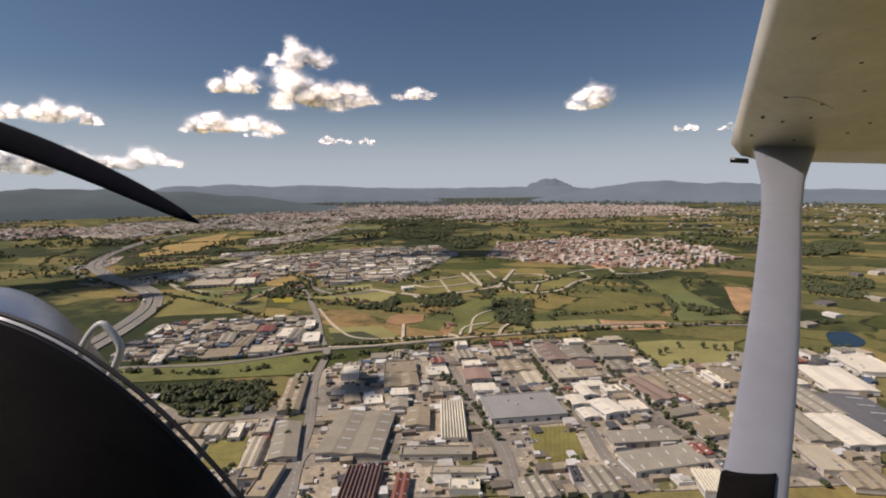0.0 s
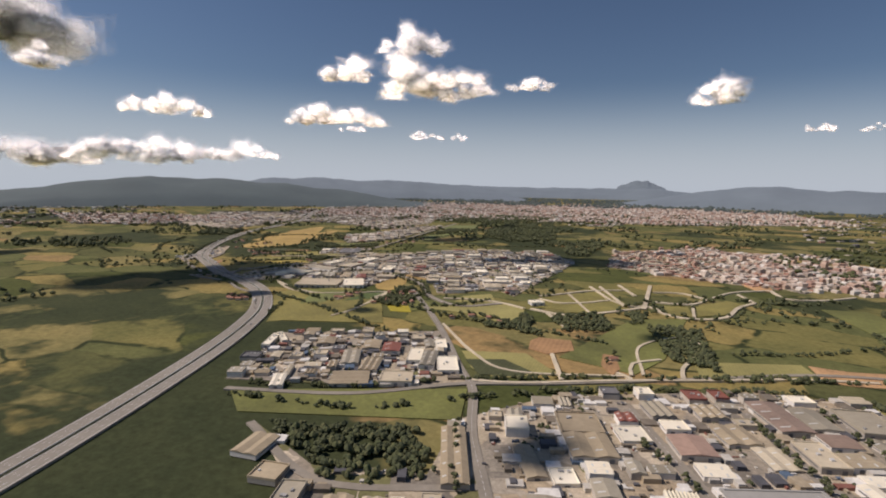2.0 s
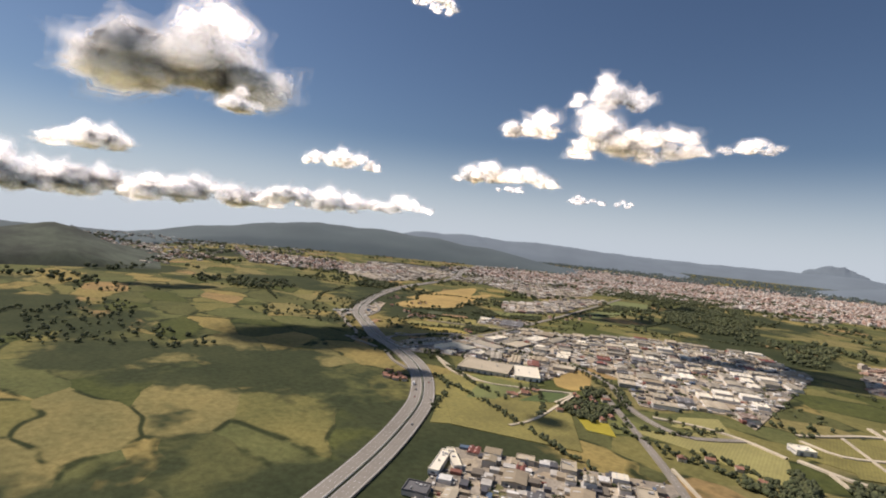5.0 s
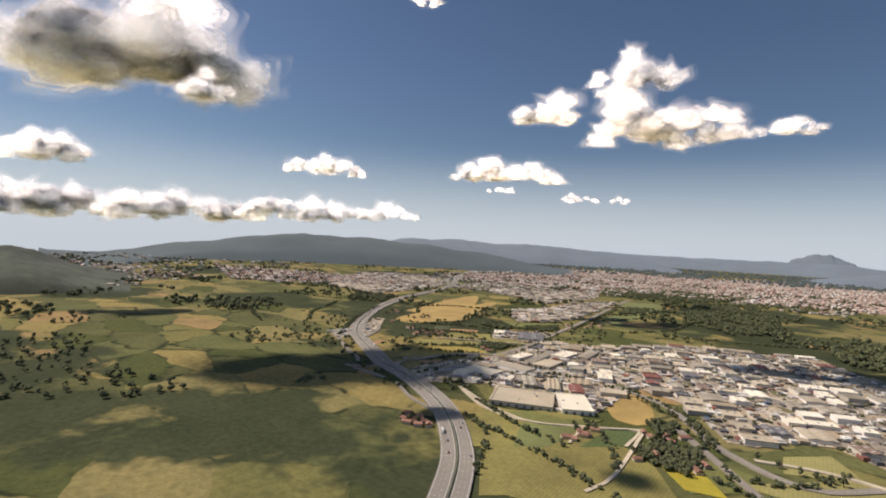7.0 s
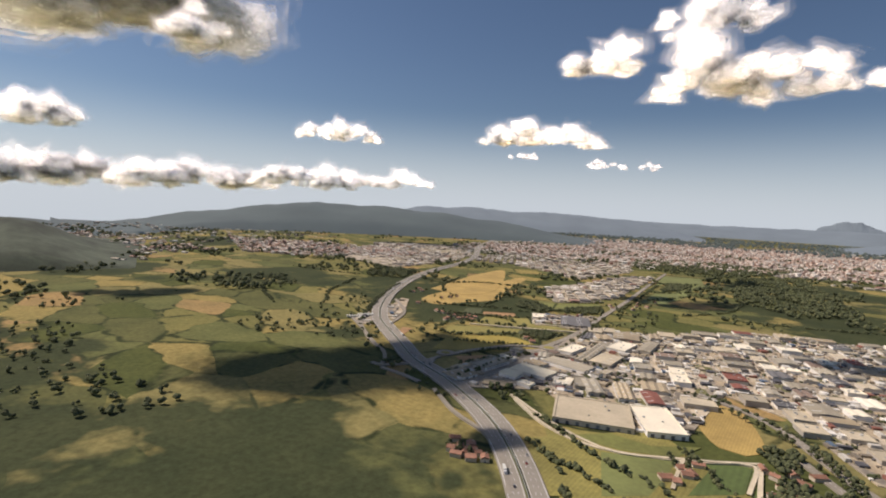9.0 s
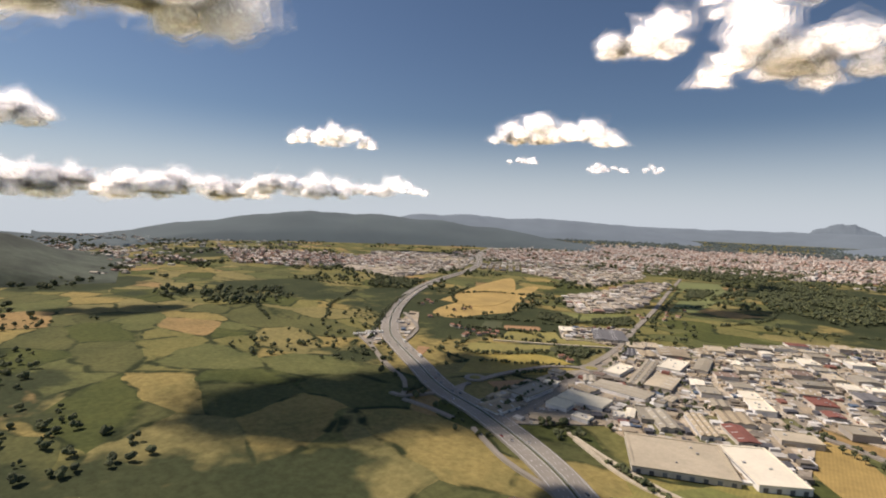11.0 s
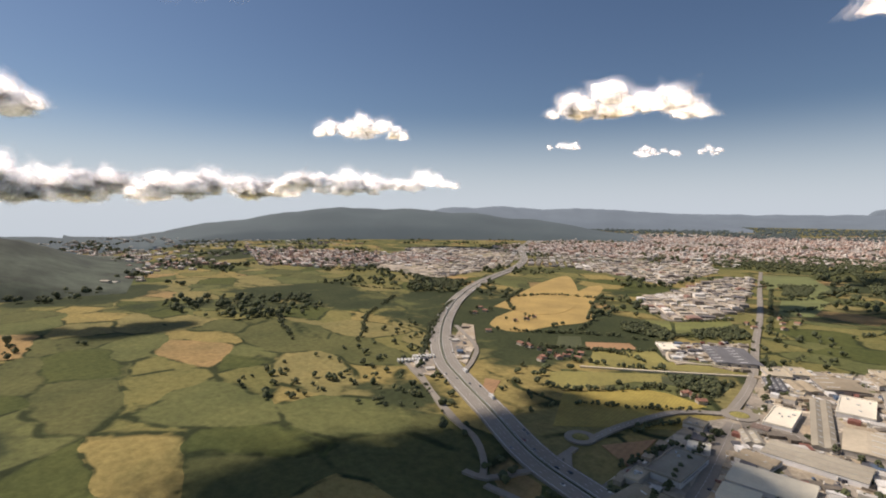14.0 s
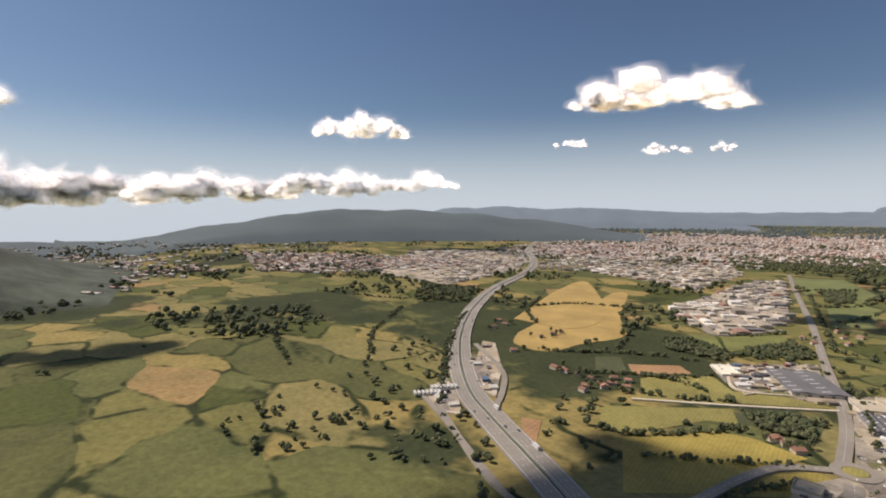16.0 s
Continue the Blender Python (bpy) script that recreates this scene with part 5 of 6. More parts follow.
ridge("backdrop_ridge", "dark wooded foothills beside the valley", 640, 460, [(55, 8), (58, 14), (61, 31), (64, 38), (68, 30), (75, 40), (100, 44)], 8, 4, M_FOOTHILL)
# the ridges from here on carry painted haze, a bluish glow
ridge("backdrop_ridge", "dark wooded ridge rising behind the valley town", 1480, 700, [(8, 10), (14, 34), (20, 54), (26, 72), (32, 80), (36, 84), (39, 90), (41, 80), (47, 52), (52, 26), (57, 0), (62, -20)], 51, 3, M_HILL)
ridge("backdrop_ridge", "long wooded ridge beyond the western valley, painted haze blue-green", 1900, 500, [(54, -20), (58, -28), (64, -16), (72, -8), (100, 0)], 41, 4, M_HILL)
ridge("backdrop_ridge", "long wooded ridge beyond the town, painted haze-blue", 2500, 700, [(-2, 50), (4, 66), (8, 90), (14, 100), (20, 98), (28, 94), (34, 80)], 3, 4, M_FAR_HILL)
ridge("backdrop_ridge", "far mountain ridge on the horizon, painted faint with haze", 3600, 900, [(-24, 62), (-16, 78), (-6, 74), (4, 78), (12, 84), (24, 80)], 12, 5, M_FAR_HILL)
ridge("backdrop_ridge", "wooded hills beside the eastern plain, painted haze-blue", 2300, 800, [(-74, 50), (-48, 40), (-40, 46), (-34, 72), (-27, 92), (-20, 84), (-12, 40)], 15, 5, M_FAR_HILL)
ridge("backdrop_ridge", "isolated rocky massif on the horizon, painted faint with haze", 4100, 400, [(-17, 55), (-15.2, 100), (-14.2, 140), (-12.4, 132), (-11.4, 105), (-10, 55)], 21, 12, M_FAR_HILL)


# ---- farmhouses ----
def farmhouse(x, y, turn, w, d):
    thing = new("farmhouse")
    thing.empty_display_size = 0.5
    thing.matrix_basis = pose(x, y, 0, 0, 0, turn)
    tagged(thing, "small plastered farmhouse with a clay-tiled gable roof", "house", "houses among the fields")
    for name, mesh, m in (("wall", HOUSE_WALL, Matrix.Diagonal((w, d, 1.4, 1))), ("roof", HOUSE_ROOF, Matrix.Translation((0, 0, 1.4)) @ Matrix.Diagonal((w * 1.06, d * 1.06, 0.6, 1))),
                          ("chimney", HOUSE_WALL, Matrix.Translation((w * 0.2, d * 0.2, 1.4)) @ Matrix.Diagonal((0.25, 0.25, 0.8, 1))),
                          ("door", DOOR_MESH, Matrix.Translation((0, -d / 2, 0)) @ Matrix.Diagonal((0.4, 0.06, 0.8, 1))),
                          ("window", DOOR_MESH, Matrix.Translation((w * 0.3, -d / 2, 0.9)) @ Matrix.Diagonal((0.35, 0.06, 0.45, 1))),
                          ("window", DOOR_MESH, Matrix.Translation((-w * 0.3, -d / 2, 0.9)) @ Matrix.Diagonal((0.35, 0.06, 0.45, 1)))):
        ob = new(name, mesh)
        ob.parent, ob.matrix_basis = thing, m
    return thing


HOUSE_WALL = unit_mesh("wall", unit_wall(), M_PLASTER)
HOUSE_ROOF = unit_mesh("roof", roof_gables(1), M_TILE)
for x, y in FARMHOUSES:
    farmhouse(x, y, pick.choice((10, 25, 100, 115, 60)), pick.uniform(2.0, 3.2), pick.uniform(2.4, 4.2))


# ---- single trees ----
def tree(seed, label):
    """A tapered trunk, limbs and a crown of clumps."""
    rnd = random.Random(seed)
    thing = tagged(new("tree"), label, "tree", "trees along roads and yards")
    thing.empty_display_size = 0.3
    bm = bmesh.new()
    for base, tip, r in [((0, 0, 0), (0.05, 0, 1.5), 0.14)] + [((0, 0, 0.8), (0.6 * math.cos(a), 0.6 * math.sin(a), 1.7), 0.06) for a in (0.4, 2.3, 4.4)]:
        ring = []
        for p, q in ((base, r), (tip, r * 0.45)):
            ring.append([bm.verts.new((p[0] + q * math.cos(k * math.tau / 6), p[1] + q * math.sin(k * math.tau / 6), p[2])) for k in range(6)])
        for k in range(6):
            bm.faces.new((ring[0][k], ring[0][(k + 1) % 6], ring[1][(k + 1) % 6], ring[1][k]))
    part("trunk", bm, M_BARK, thing)
    verts, faces = [], []
    for k in range(26):
        pts, tri = rnd.choice(CLUMPS)
        a, h = rnd.uniform(0, math.tau), rnd.uniform(0.9, 2.7)
        far = rnd.uniform(0.2, 1.0) * (1.15 - abs(h - 1.6) * 0.6)
        q = rnd.uniform(0.25, 0.48)
        o = len(verts)
        verts += [(far * math.cos(a) + q * x, far * math.sin(a) + q * y, h + q * z) for x, y, z in pts]
        faces += [(i + o, j + o, m + o) for i, j, m in tri]
    me = bpy.data.meshes.new("crown")
    me.from_pydata(verts, [], faces)
    me.materials.append(M_LEAF)
    part("crown", me, None, thing)
    return thing


KINDS = [tree(k, "leafy dark green roadside tree with an uneven crown") for k in range(3)]
spots = []
for row in ([(-8.4, 190.8), (0.2, 169.6), (7.5, 138.5)], [(54.4, 221.1), (56.8, 183.8), (61.1, 155.1), (64.7, 135.0)], [(75.2, 224.7), (76.1, 200.6), (91.3, 201.8)], [(-60.4, 192.6), (-58.0, 163.4), (-51.8, 144.0)], [(-216.0, 487.8), (-211.5, 520.4), (-207.0, 564.4)],
            [(-231.6, 456.8), (-240.5, 424.7), (-248.3, 398.0)], [(-200.6, 459.1), (-184.3, 448.1), (-168.3, 439.5)], [(-96.6, 375.9), (-84.9, 360.2), (-67.4, 354.3)], [(108.1, 206.5), (132.8, 212.6), (165.0, 218.0)], [(27.9, 210.2), (30.0, 189.4), (32.8, 163.2)],
            [(83.3, 215.0), (98.8, 225.3), (112.7, 219.0)], [(-147.2, 434.6), (-116.5, 399.0), (-104.8, 366.4)], [(-256.6, 493.9), (-245.2, 497.8), (-233.9, 503.9)]):
    for p in smooth_line(row, 3.4):
        if pick.random() < 0.75:
            spots.append((p.x + pick.uniform(-0.8, 0.8), p.y + pick.uniform(-0.8, 0.8)))
for x, y in FARMHOUSES:
    for k in range(2):
        a = pick.uniform(0, math.tau)
        spots.append((x + 6 * math.cos(a), y + 6 * math.sin(a)))
for k, (x, y) in enumerate(spots[:230]):
    m = pose(x, y, 0.2, 0, 0, pick.uniform(0, 360))
    if k < 3:
        KINDS[k].matrix_basis = m
    else:
        copy_thing(KINDS[k % 3], m)


# ---- vehicles ----
def vehicle(name, label, colour, w, long, h, cab):
    """A car or lorry: body, cabin or box, wheels. At rest on its wheels, nose along +y."""
    thing = tagged(new(name), label, name, "traffic and parked vehicles")
    thing.empty_display_size = 0.2
    mat = mottled(name + "_paint", colour, 0.05, 0.5, 4, rough=0.3)
    bm = bmesh.new()
    box_into(bm, -w / 2, w / 2, -long / 2, long / 2, 0.09, h * (0.55 if cab else 0.35))
    bmesh.ops.bevel(bm, geom=bm.edges[:], offset=0.03, segments=1)
    part("body", bm, mat, thing)
    bm = bmesh.new()
    if cab:
        box_into(bm, -w * 0.42, w * 0.42, -long * 0.3, long * 0.2, h * 0.55, h)
        part("cabin", bm, M_DOOR, thing, "dark glazed cabin")
    else:
        box_into(bm, -w / 2, w / 2, -long / 2, long * 0.26, h * 0.36, h * 1.3)
        part("cargo_box", bm, M_SKYLIGHT, thing, "white cargo box")
        bm = bmesh.new()
        box_into(bm, -w / 2, w / 2, long * 0.3, long * 0.5, h * 0.36, h)
        part("cab", bm, mat, thing)
    for sx in (-1, 1):
        for sy in (-0.32, 0.32):
            bm = bmesh.new()
            bmesh.ops.create_cone(bm, cap_ends=True, segments=10, radius1=0.12, radius2=0.12, depth=0.09, matrix=pose(sx * w * 0.46, sy * long, 0.12, 0, 90, 0))
            part("wheel", bm, M_TYRE, thing, "black tyre")
    return thing


M_TYRE = mottled("tyre", (0.02, 0.02, 0.02), 0.2, 1, 8)
FLEET = [vehicle("car", "small white car on the asphalt", (0.75, 0.75, 0.73), 0.62, 1.5, 0.5, True), vehicle("car", "small silver-grey car on the asphalt", (0.35, 0.36, 0.37), 0.62, 1.5, 0.5, True),
         vehicle("car", "small dark car on the asphalt", (0.04, 0.045, 0.06), 0.62, 1.5, 0.5, True), vehicle("car", "small red car on the asphalt", (0.35, 0.03, 0.02), 0.62, 1.5, 0.5, True),
         vehicle("lorry", "white box lorry on the asphalt", (0.6, 0.6, 0.62), 0.85, 4.2, 1.0, False)]
stands = []
run = smooth_line(MOTORWAY, 1.0)
for k in range(46):
    i = pick.randint(200, min(len(run) - 3, 700))
    d = (run[i + 1] - run[i]).normalized()
    n = Vector((-d.y, d.x, 0))
    lane = pick.choice((1.6, 3.1, 4.6, -1.6, -3.1, -4.6))
    q = run[i] + n * lane
    stands.append((q.x, q.y, 0.745, math.degrees(math.atan2(-d.x, d.y)) + (180 if lane > 0 else 0), pick.choice((0, 1, 2, 0, 1, 2, 1, 3, 4))))
for k in range(14):
    stands.append((-365 + 1.3 * (k % 7) + 3 * (k // 7), 476 + 1.0 * (k % 7) + 9 * (k // 7), 0.51, 40, 4))
for x0, y0, turn, n in ((-29, 130, 7, 9), (12, 141, 8, 12), (38, 144, 9, 10), (-236, 409, 17, 9), (-206, 432, 160, 12), (48, 185, 6, 8), (-89, 236, 10, 8), (-61, 154, 9, 7), (72, 162, 12, 10), (-190, 378, 9, 10)):
    for k in range(n):
        if pick.random() < 0.8:
            stands.append((x0 + 1.1 * k * math.cos(radians(turn)), y0 + 1.1 * k * math.sin(radians(turn)), 0.51, turn + pick.choice((0, 180)), pick.choice((0, 1, 2, 0, 3))))
used = set()
for x, y, z, turn, k in stands:
    if any(math.hypot(x - a, y - b) < 0.3 * min(r, 30) for a, b, r in TAKEN):
        continue
    m = pose(x, y, z, 0, 0, turn)
    if k in used:
        copy_thing(FLEET[k], m)
    else:
        FLEET[k].matrix_basis = m
        used.add(k)

# ---- clouds ----
def cloud_material(name, low, high, most, scale):
    """Sunlit white droplets: light goes through as well as back; noise tears the thin outer shells."""
    m, nt, b = nodes_of(name)
    diff = nt.nodes.new("ShaderNodeBsdfDiffuse")
    diff.inputs[0].default_value = (0.67, 0.655, 0.64, 1)
    trans = nt.nodes.new("ShaderNodeBsdfTranslucent")
    trans.inputs[0].default_value = (0.86, 0.845, 0.83, 1)
    half = nt.nodes.new("ShaderNodeAddShader")
    nt.links.new(diff.outputs[0], half.inputs[0])
    nt.links.new(trans.outputs[0], half.inputs[1])
    n = noise_node(nt, place_of(nt), scale, 6, 0.62)
    cut = ramp_node(nt, [(low, (0, 0, 0)), (high, (most,) * 3)])
    nt.links.new(n.outputs[0], cut.inputs[0])
    clear_part = nt.nodes.new("ShaderNodeBsdfTransparent")
    mixed = nt.nodes.new("ShaderNodeMixShader")
    nt.links.new(cut.outputs[0], mixed.inputs[0])
    nt.links.new(clear_part.outputs[0], mixed.inputs[1])
    nt.links.new(half.outputs[0], mixed.inputs[2])
    nt.links.new(mixed.outputs[0], nt.nodes["Material Output"].inputs["Surface"])
    nt.nodes.remove(b)
    return m


SHELLS = (("body", 0.66, 0.20, 0.42, 0.60), ("mantle", 0.86, 0.28, 0.52, 0.38), ("fringe", 1.06, 0.34, 0.60, 0.27), ("veil", 1.28, 0.38, 0.68, 0.16), ("wisp", 1.50, 0.42, 0.76, 0.09))


def cloud_set(scale):
    return [cloud_material("cloud_" + name, low, high, most, scale) for name, _, low, high, most in SHELLS]


CLOUD_NEAR, CLOUD_MID, CLOUD_FAR = cloud_set(0.075), cloud_set(0.042), cloud_set(0.014)


def ball(n_sub=2):
    bm = bmesh.new()
    bmesh.ops.create_icosphere(bm, subdivisions=n_sub, radius=1.0)
    v = np.array([tuple(p.co) for p in bm.verts])
    f = [[p.index for p in q.verts] for q in bm.faces]
    bm.free()
    return v, f


BALL_V, BALL_F = ball(2)


def cloud(x, y, z, wide, deep, tall, seed, puffs=40, label="white fair-weather cumulus cloud with a flat base", first=0):
    """A heap of lumpy puffs over a flat base, each in shells that thin outwards."""
    rnd = random.Random(seed)
    layers = [([], []) for _ in SHELLS]
    a0 = math.atan2(y - CENTRE.y, x - CENTRE.x) + math.pi / 2
    c, s = math.cos(a0), math.sin(a0)
    for k in range(int(puffs * 1.25)):
        u = rnd.uniform(-1, 1)
        v = rnd.uniform(-1, 1)
        if u * u + v * v > 1:
            continue
        hump = (1 - u * u) ** 0.5 * (0.4 + 1.5 * abs(noise.noise((u * 2.2 + seed, v, seed * 1.7))))
        r = (0.15 + 0.19 * rnd.random()) * min(wide, tall * 2.0) * (0.5 + 0.5 * hump)
        h = rnd.uniform(0, 1) * tall * hump
        ox, oy = u * wide * 0.46, v * deep * 0.46
        grow = np.array([1 + 0.4 * noise.fractal((p[0] * 1.7 + k, p[1] * 1.7, p[2] * 1.7 + seed), 1.0, 2.0, 3) for p in BALL_V])
        for layer in range(first, len(SHELLS)):
            pts = BALL_V * (grow ** (1 + 0.3 * layer))[:, None] * r * SHELLS[layer][1]
            pts[:, 2] = np.where(pts[:, 2] < 0, pts[:, 2] * 0.3, pts[:, 2] * 0.8) + h
            verts, faces = layers[layer]
            o = len(verts)
            verts += [(x + (px + ox) * c - (py + oy) * s, y + (px + ox) * s + (py + oy) * c, z + pz) for px, py, pz in pts]
            faces += [[i + o for i in f] for f in BALL_F]
    far = math.hypot(x - CENTRE.x, y - CENTRE.y)
    mats = CLOUD_NEAR if far < 420 else CLOUD_MID if far < 2200 else CLOUD_FAR
    thing = tagged(new("cloud"), label, "cloud", "clouds")
    for layer, shell in enumerate(SHELLS):
        verts, faces = layers[layer]
        if verts:
            me = bpy.data.meshes.new(shell[0])
            me.from_pydata(verts, [], faces)
            me.materials.append(mats[layer])
            me.polygons.foreach_set("use_smooth", [True] * len(me.polygons))
            ob = tagged(new(shell[0], me), kind="stuff")
            ob.parent = thing
    return thing


cloud(-458, 377, 172, 144, 40, 46, 1, 40, "large bright white cumulus cloud")
cloud(-131, 534, 156, 112, 60, 20, 2, 44, "ragged white cumulus cloud with wisps above")
cloud(-209, 517, 167, 46, 26, 14, 22, 20, "torn white cloud lobe")
cloud(-156, 531, 191, 70, 34, 18, 12, 26, "ragged white cloud wisp", 1)
cloud(-288, 710, 151, 150, 60, 20, 3, 40, "long flat white cumulus cloud")
cloud(-44, 617, 176, 60, 25, 10, 4, 18, "small torn white cloud", 1)
cloud(239, 887, 204, 64, 40, 24, 5, 22, "small white cumulus cloud")
cloud(623, 1362, 215, 70, 40, 14, 25, 16, "small faint white cloud", 1)
cloud(712, 1321, 211, 50, 40, 12, 26, 12, "small faint white cloud", 1)
cloud(-912, 1184, 234, 220, 80, 34, 6, 36, "long white cumulus cloud")
cloud(-676, 432, 136, 90, 40, 24, 8, 26, "small white cumulus cloud")
cloud(-356, 1593, 212, 130, 50, 18, 9, 20, "small faint white cloud", 1)
cloud(-232, 1496, 200, 70, 40, 12, 19, 12, "small faint white cloud", 1)
cloud(-540, 1478, 223, 90, 40, 14, 20, 14, "small faint white cloud", 1)
cloud(-338, 328, 140, 26, 14, 10, 10, 12, "small torn white cloud", 1)
for k in range(13):
    az = radians(80 - 4.2 * k)
    r = 3300 + 120 * (k % 3)
    cloud(CENTRE.x - r * math.sin(az), CENTRE.y + r * math.cos(az), 66 + 12 * k + 14 * (k % 2), 440, 60, 190 - 8 * k, 30 + k, 18, "low bank of white cumulus over the hills")
# unseen clouds added overhead so that their shade lies on the plain
for k, (x, y, wide) in enumerate(((-293, 466, 17), (-136, 322, 12), (-40, 182, 18), (20, 300, 12), (-90, 960, 90))):
    q = sun_way * (480 / sun_way.z)
    cloud(x + q.x, y + q.y, 480, wide, wide * 0.7, 14, 60 + k, 40, "unseen cloud high overhead, added to shade the plain")

# ---- the light aircraft that the view starts from ----
SEAT = look(*PATH[0][1:])
FOCAL = 784 / math.tan(radians(82.3 / 2))


def ahead(u, v, d):
    """A place d metres ahead of the seat, u and v off the line of sight (784, 441: straight on)."""
    return SEAT @ Vector(((u - 784) / FOCAL * d, (441 - v) / FOCAL * d, -d))


UP, RIGHT = SEAT.to_3x3() @ Vector((0, 1, 0)), SEAT.to_3x3() @ Vector((1, 0, 0))


def loft(rows, closed=True, caps=True):
    bm = bmesh.new()
    rings = [[bm.verts.new(p) for p in row] for row in rows]
    n = len(rings[0])
    for a, b in zip(rings, rings[1:]):
        for k in range(n if closed else n - 1):
            bm.faces.new((a[k], a[(k + 1) % n], b[(k + 1) % n], b[k]))
    if caps and closed:
        bm.faces.new(rings[0][::-1])
        bm.faces.new(rings[-1])
    bmesh.ops.recalc_face_normals(bm, faces=bm.faces)
    for f in bm.faces:
        f.smooth = True
    return bm


def tube(points, radius, sides=10):
    rows = []
    for i, p in enumerate(points):
        d = (points[min(i + 1, len(points) - 1)] - points[max(i - 1, 0)]).normalized()
        a = d.orthogonal().normalized()
        b = d.cross(a)
        rows.append([p + radius * (a * math.cos(k * math.tau / sides) + b * math.sin(k * math.tau / sides)) for k in range(sides)])
    for i in range(1, len(rows)):
        best = min(range(sides), key=lambda s: (rows[i][s] - rows[i - 1][0]).length)
        rows[i] = rows[i][best:] + rows[i][:best]
    return loft(rows)


def glide(points, n=6):
    out = []
    P = [points[0] * 2 - points[1]] + points + [points[-1] * 2 - points[-2]]
    for i in range(1, len(P) - 2):
        for k in range(n):
            t = k / n
            out.append(0.5 * (2 * P[i] + (P[i + 1] - P[i - 1]) * t + (2 * P[i - 1] - 5 * P[i] + 4 * P[i + 1] - P[i + 2]) * t * t + (3 * P[i] - P[i - 1] - 3 * P[i + 1] + P[i + 2]) * t ** 3))
    return out + [P[-2]]


M_WING = mottled("white_wing_paint", (0.80, 0.74, 0.63), 0.10, 2.0, 14.0, rough=0.35)
M_STRUT = mottled("grey_strut_paint", (0.27, 0.28, 0.31), 0.06, 2.0, 14.0, rough=0.35)
M_BLACK = mottled("matt_black_vinyl", (0.006, 0.005, 0.0045), 0.35, 8.0, 60.0, rough=0.9, bump=0.02, gloss=0.12)
M_SEAL = mottled("black_rubber_seal", (0.008, 0.008, 0.008), 0.2, 8.0, 60.0, rough=0.35)
M_BLUE = mottled("blue_cowling_paint", (0.060, 0.085, 0.170), 0.15, 3.0, 20.0, rough=0.25)
M_SILVER = mottled("white_cowling_stripe", (0.55, 0.55, 0.55), 0.1, 3.0, 20.0, rough=0.3)
M_PROP = mottled("dark_propeller_paint", (0.008, 0.009, 0.014), 0.2, 3.0, 20.0, rough=0.9, gloss=0.1)
M_HANDLE = mottled("white_handle_paint", (0.65, 0.64, 0.62), 0.15, 10.0, 60.0, rough=0.4)
M_SCREW = mottled("dark_screw", (0.05, 0.045, 0.04), 0.2, 20.0, 60.0, rough=0.5)

plane = tagged(new("light_aircraft"), "high-wing light aircraft in flight, black glareshield, blue cowling", "aircraft")
plane.empty_display_size = 0.3

# wing: a rounded nose, a flat underside
TIP, TIP_BACK, ROOT, ROOT_BACK = ahead(1293, 284, 4.6), ahead(1990, 300, 4.6), ahead(1424, -210, 1.7), ahead(2600, -160, 1.7)
PROFILE = ((1.0, 0.0), (0.5, 0.0), (0.08, 0.0), (0.025, 0.05), (0.0, 0.16), (0.02, 0.27), (0.1, 0.33), (0.4, 0.36), (1.0, 0.08))
rows = []
for k in range(9):
    t = k / 8
    a, b = TIP.lerp(ROOT, t), TIP_BACK.lerp(ROOT_BACK, t)
    rows.append([a.lerp(b, c) + UP * h * 0.95 for c, h in PROFILE])
part("wing", loft(rows), M_WING, plane, "cream-white wing underside with small screws")


def on_wing(u, v):
    """Where the line of sight meets the wing's underside."""
    n = (TIP_BACK - TIP).cross(ROOT - TIP).normalized()
    eye, way = SEAT.translation, ahead(u, v, 1.0) - SEAT.translation
    return eye + way * ((TIP - eye).dot(n) / way.dot(n)), n


def disc_bm(at, normal, r, thick, n=12):
    a = normal.orthogonal().normalized()
    b = normal.cross(a)
    return loft([[at + normal * s * thick + q * (a * math.cos(k * math.tau / n) + b * math.sin(k * math.tau / n)) for k in range(n)] for s, q in ((-1, r), (1, r), (1.3, r * 0.5))])


for u, v in ((1440, 67), (1525, 110), (1390, 172), (1455, 184), (1540, 217), (1350, 208), (1385, 215), (1405, 248), (1500, 235), (1435, 208), (1330, 240), (1530, 160)):
    at, n = on_wing(u, v)
    part("screw", disc_bm(at, n, 0.012, 0.006), M_SCREW, plane)
for pts in (((1440, 67), (1470, 52), (1520, 55), (1568, 72)), ((1390, 172), (1420, 172), (1455, 182), (1475, 192))):
    part("panel_seam", tube(glide([on_wing(u, v)[0] for u, v in pts]), 0.004, 6), M_SCREW, plane, "dark curved panel seam")
part("tip_light", loft([[ahead(u, v, 4.58 + q) for u, v in ((1292, 279), (1325, 281), (1325, 290), (1292, 288))] for q in (0.0, 0.1)]), M_SEAL, plane, "black wing-tip light housing")

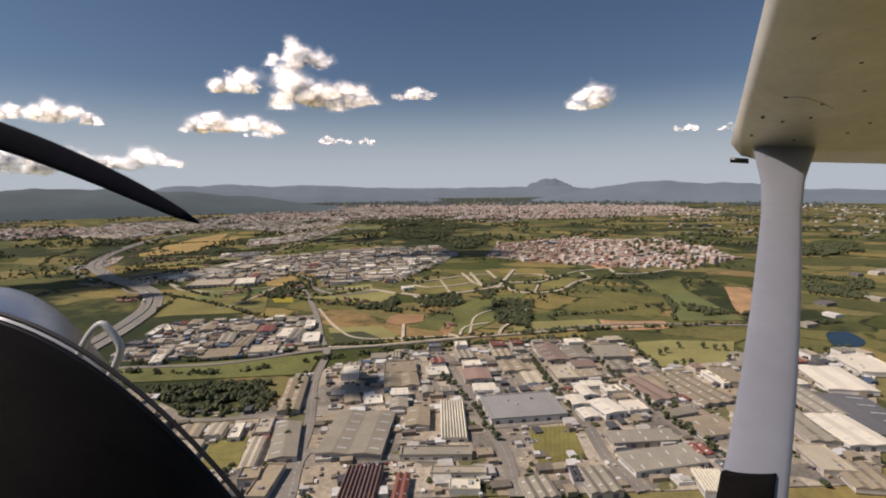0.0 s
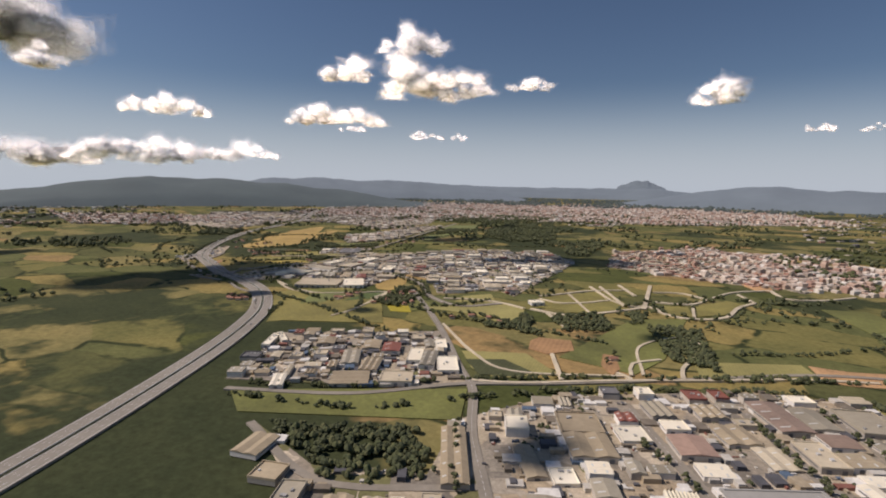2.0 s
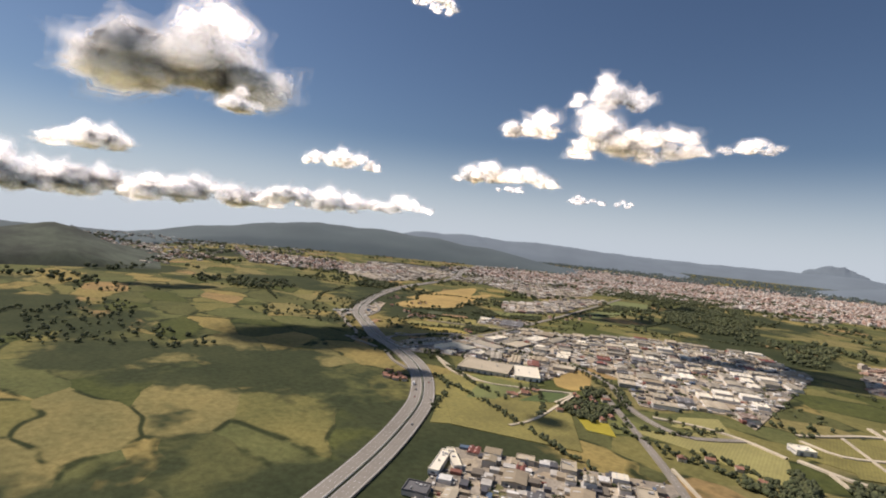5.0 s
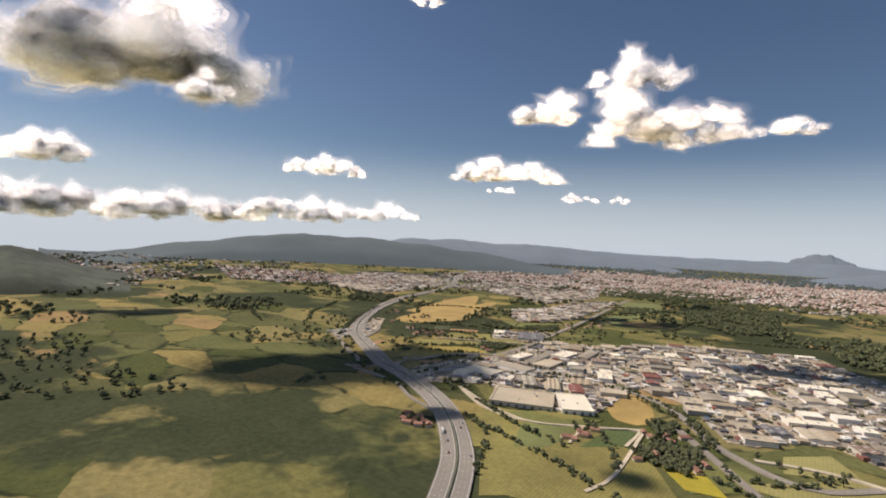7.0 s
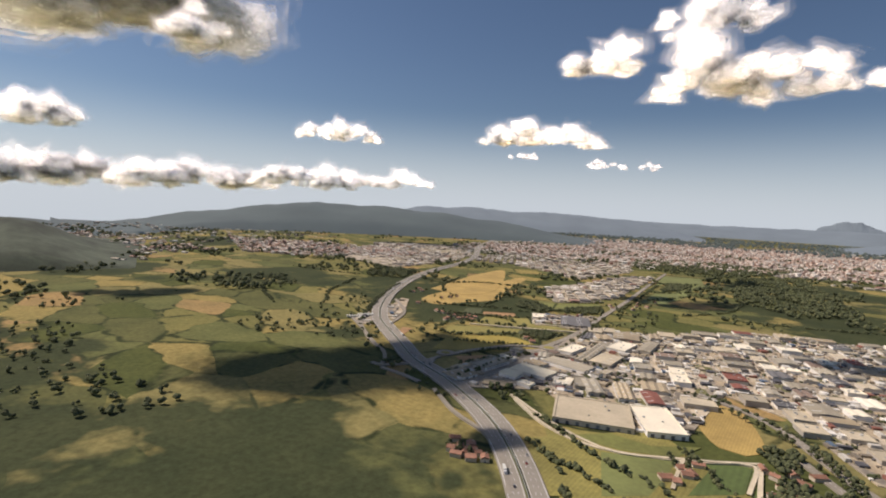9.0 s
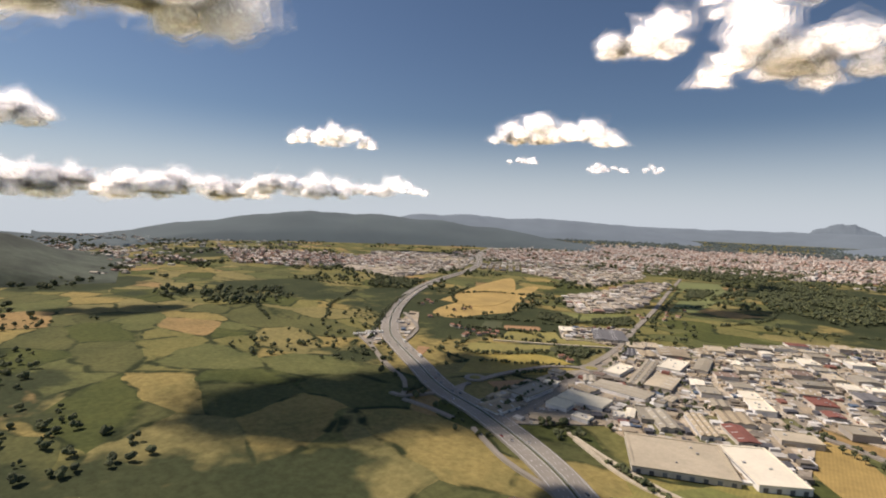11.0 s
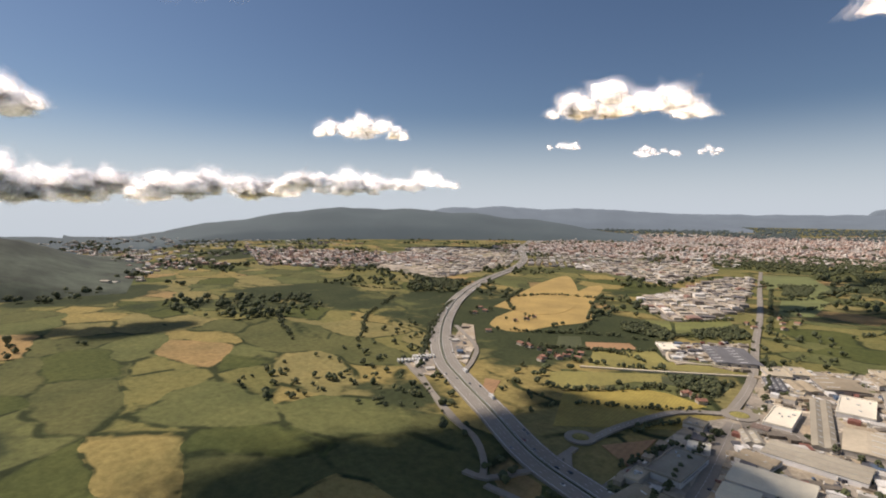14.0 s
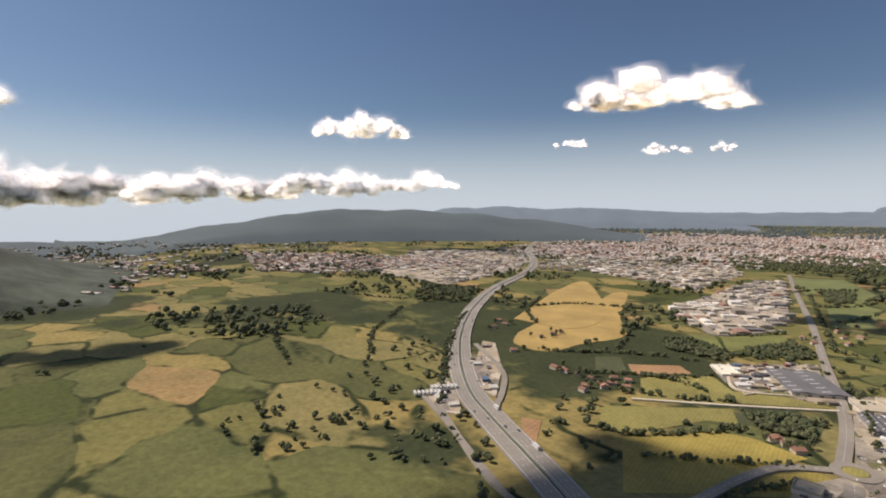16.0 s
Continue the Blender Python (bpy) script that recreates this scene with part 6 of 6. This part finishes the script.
# strut: a long tapered blade of oval section
rows = []
for k in range(13):
    t = k / 12
    u, v, d = 1388 - 66 * t + 12 * math.sin(math.pi * t), 262 + 690 * t, 4.3 / (1 + 2.2 * t)
    half = (30 + 36 * t + 26 * max(0, 1 - 9 * t)) / FOCAL * d
    mid = ahead(u, v, d)
    deep = (SEAT.to_3x3() @ Vector((0.3, 0, -1))).normalized()
    rows.append([mid + RIGHT * half * math.cos(a) + deep * half * 0.4 * math.sin(a) for a in (j * math.tau / 16 for j in range(16))])
part("strut", loft(rows), M_STRUT, plane, "tapered pale grey wing strut")
rows = []
for k in range(4):
    t = 0.835 + 0.05 * k
    u, v, d = 1388 - 66 * t + 12 * math.sin(math.pi * t) - 8, 262 + 690 * t, 4.3 / (1 + 2.2 * t)
    half = (33 + 32 * t) / FOCAL * d * 0.82
    rows.append([ahead(u - 6, v, d - 0.02) + RIGHT * half * math.cos(a) + deep * half * 0.5 * math.sin(a) for a in (j * math.tau / 16 for j in range(16))])
part("strut_sleeve", loft(rows), M_BLACK, plane, "black protective tape on the strut")

# glareshield: a dark dome falling away to the right
rows = []
for k in range(12):
    q = k / 11
    rows.append([ahead(x - 25 * q, 575 + 0.32 * x + 0.0011 * x * x + 520 * q * q + 60 * q, 0.80 - 0.34 * q) for x in range(-420, 520, 40)])
part("glareshield", loft(rows, False), M_BLACK, plane, "matt black curved glareshield")
edge = [ahead(x, 573 + 0.32 * x + 0.0011 * x * x, 0.805) for x in range(-420, 520, 30)]
part("rubber_seal", tube(edge, 0.006), M_SEAL, plane, "glossy black windscreen seal")
part("windscreen_base", tube([p + UP * 0.012 + RIGHT * 0.012 for p in edge], 0.004), M_SCREW, plane, "thin dark metal strip")

# cowling with its pale stripe
rows = []
for k in range(11):
    q = k / 10
    rows.append([ahead(x * (1 + 0.10 * q), 508 + 0.06 * max(0, x) + 0.0034 * max(0, x) ** 2 + 130 * q ** 1.6, 2.1 - 1.05 * q) for x in range(-420, 240, 20)])
part("cowling", loft(rows, False), M_BLUE, plane, "glossy blue engine cowling")
rows = [[ahead(x, 560 + s + 0.10 * max(0, x) + 0.0024 * max(0, x) ** 2, 1.04 - 0.001 * s) for x in range(-400, 215, 15)] for s in (0, 10, 20, 28)]
part("cowling_stripe", loft(rows, False), M_SILVER, plane, "pale silver stripe")
grip = [ahead(u, v, 1.0) for u, v in ((136, 642), (146, 615), (163, 587), (180, 574), (194, 585), (210, 606), (213, 622), (204, 648), (190, 673))]
part("grab_handle", tube(glide(grip, 4), 0.0075), M_HANDLE, plane, "chipped white tubular grab handle")

# one propeller blade, tapered to its tip
rows = []
for k in range(15):
    t = k / 14
    u, v = -110 + 462 * t, 205 + 190 * t - 14 * math.sin(math.pi * t)
    half = 24 * (1 - t ** 3) ** 0.5 * (0.75 + 0.25 * (1 - t)) + 1.5
    mid = ahead(u, v, 2.4)
    across = (UP * 0.92 + RIGHT * 0.38).normalized()
    fore = across.cross(RIGHT).normalized()
    rows.append([mid + across * half / FOCAL * 2.4 * math.cos(a) + fore * 0.012 * math.sin(a) for a in (j * math.tau / 12 for j in range(12))])
part("propeller_blade", loft(rows), M_PROP, plane, "dark tapered propeller blade")
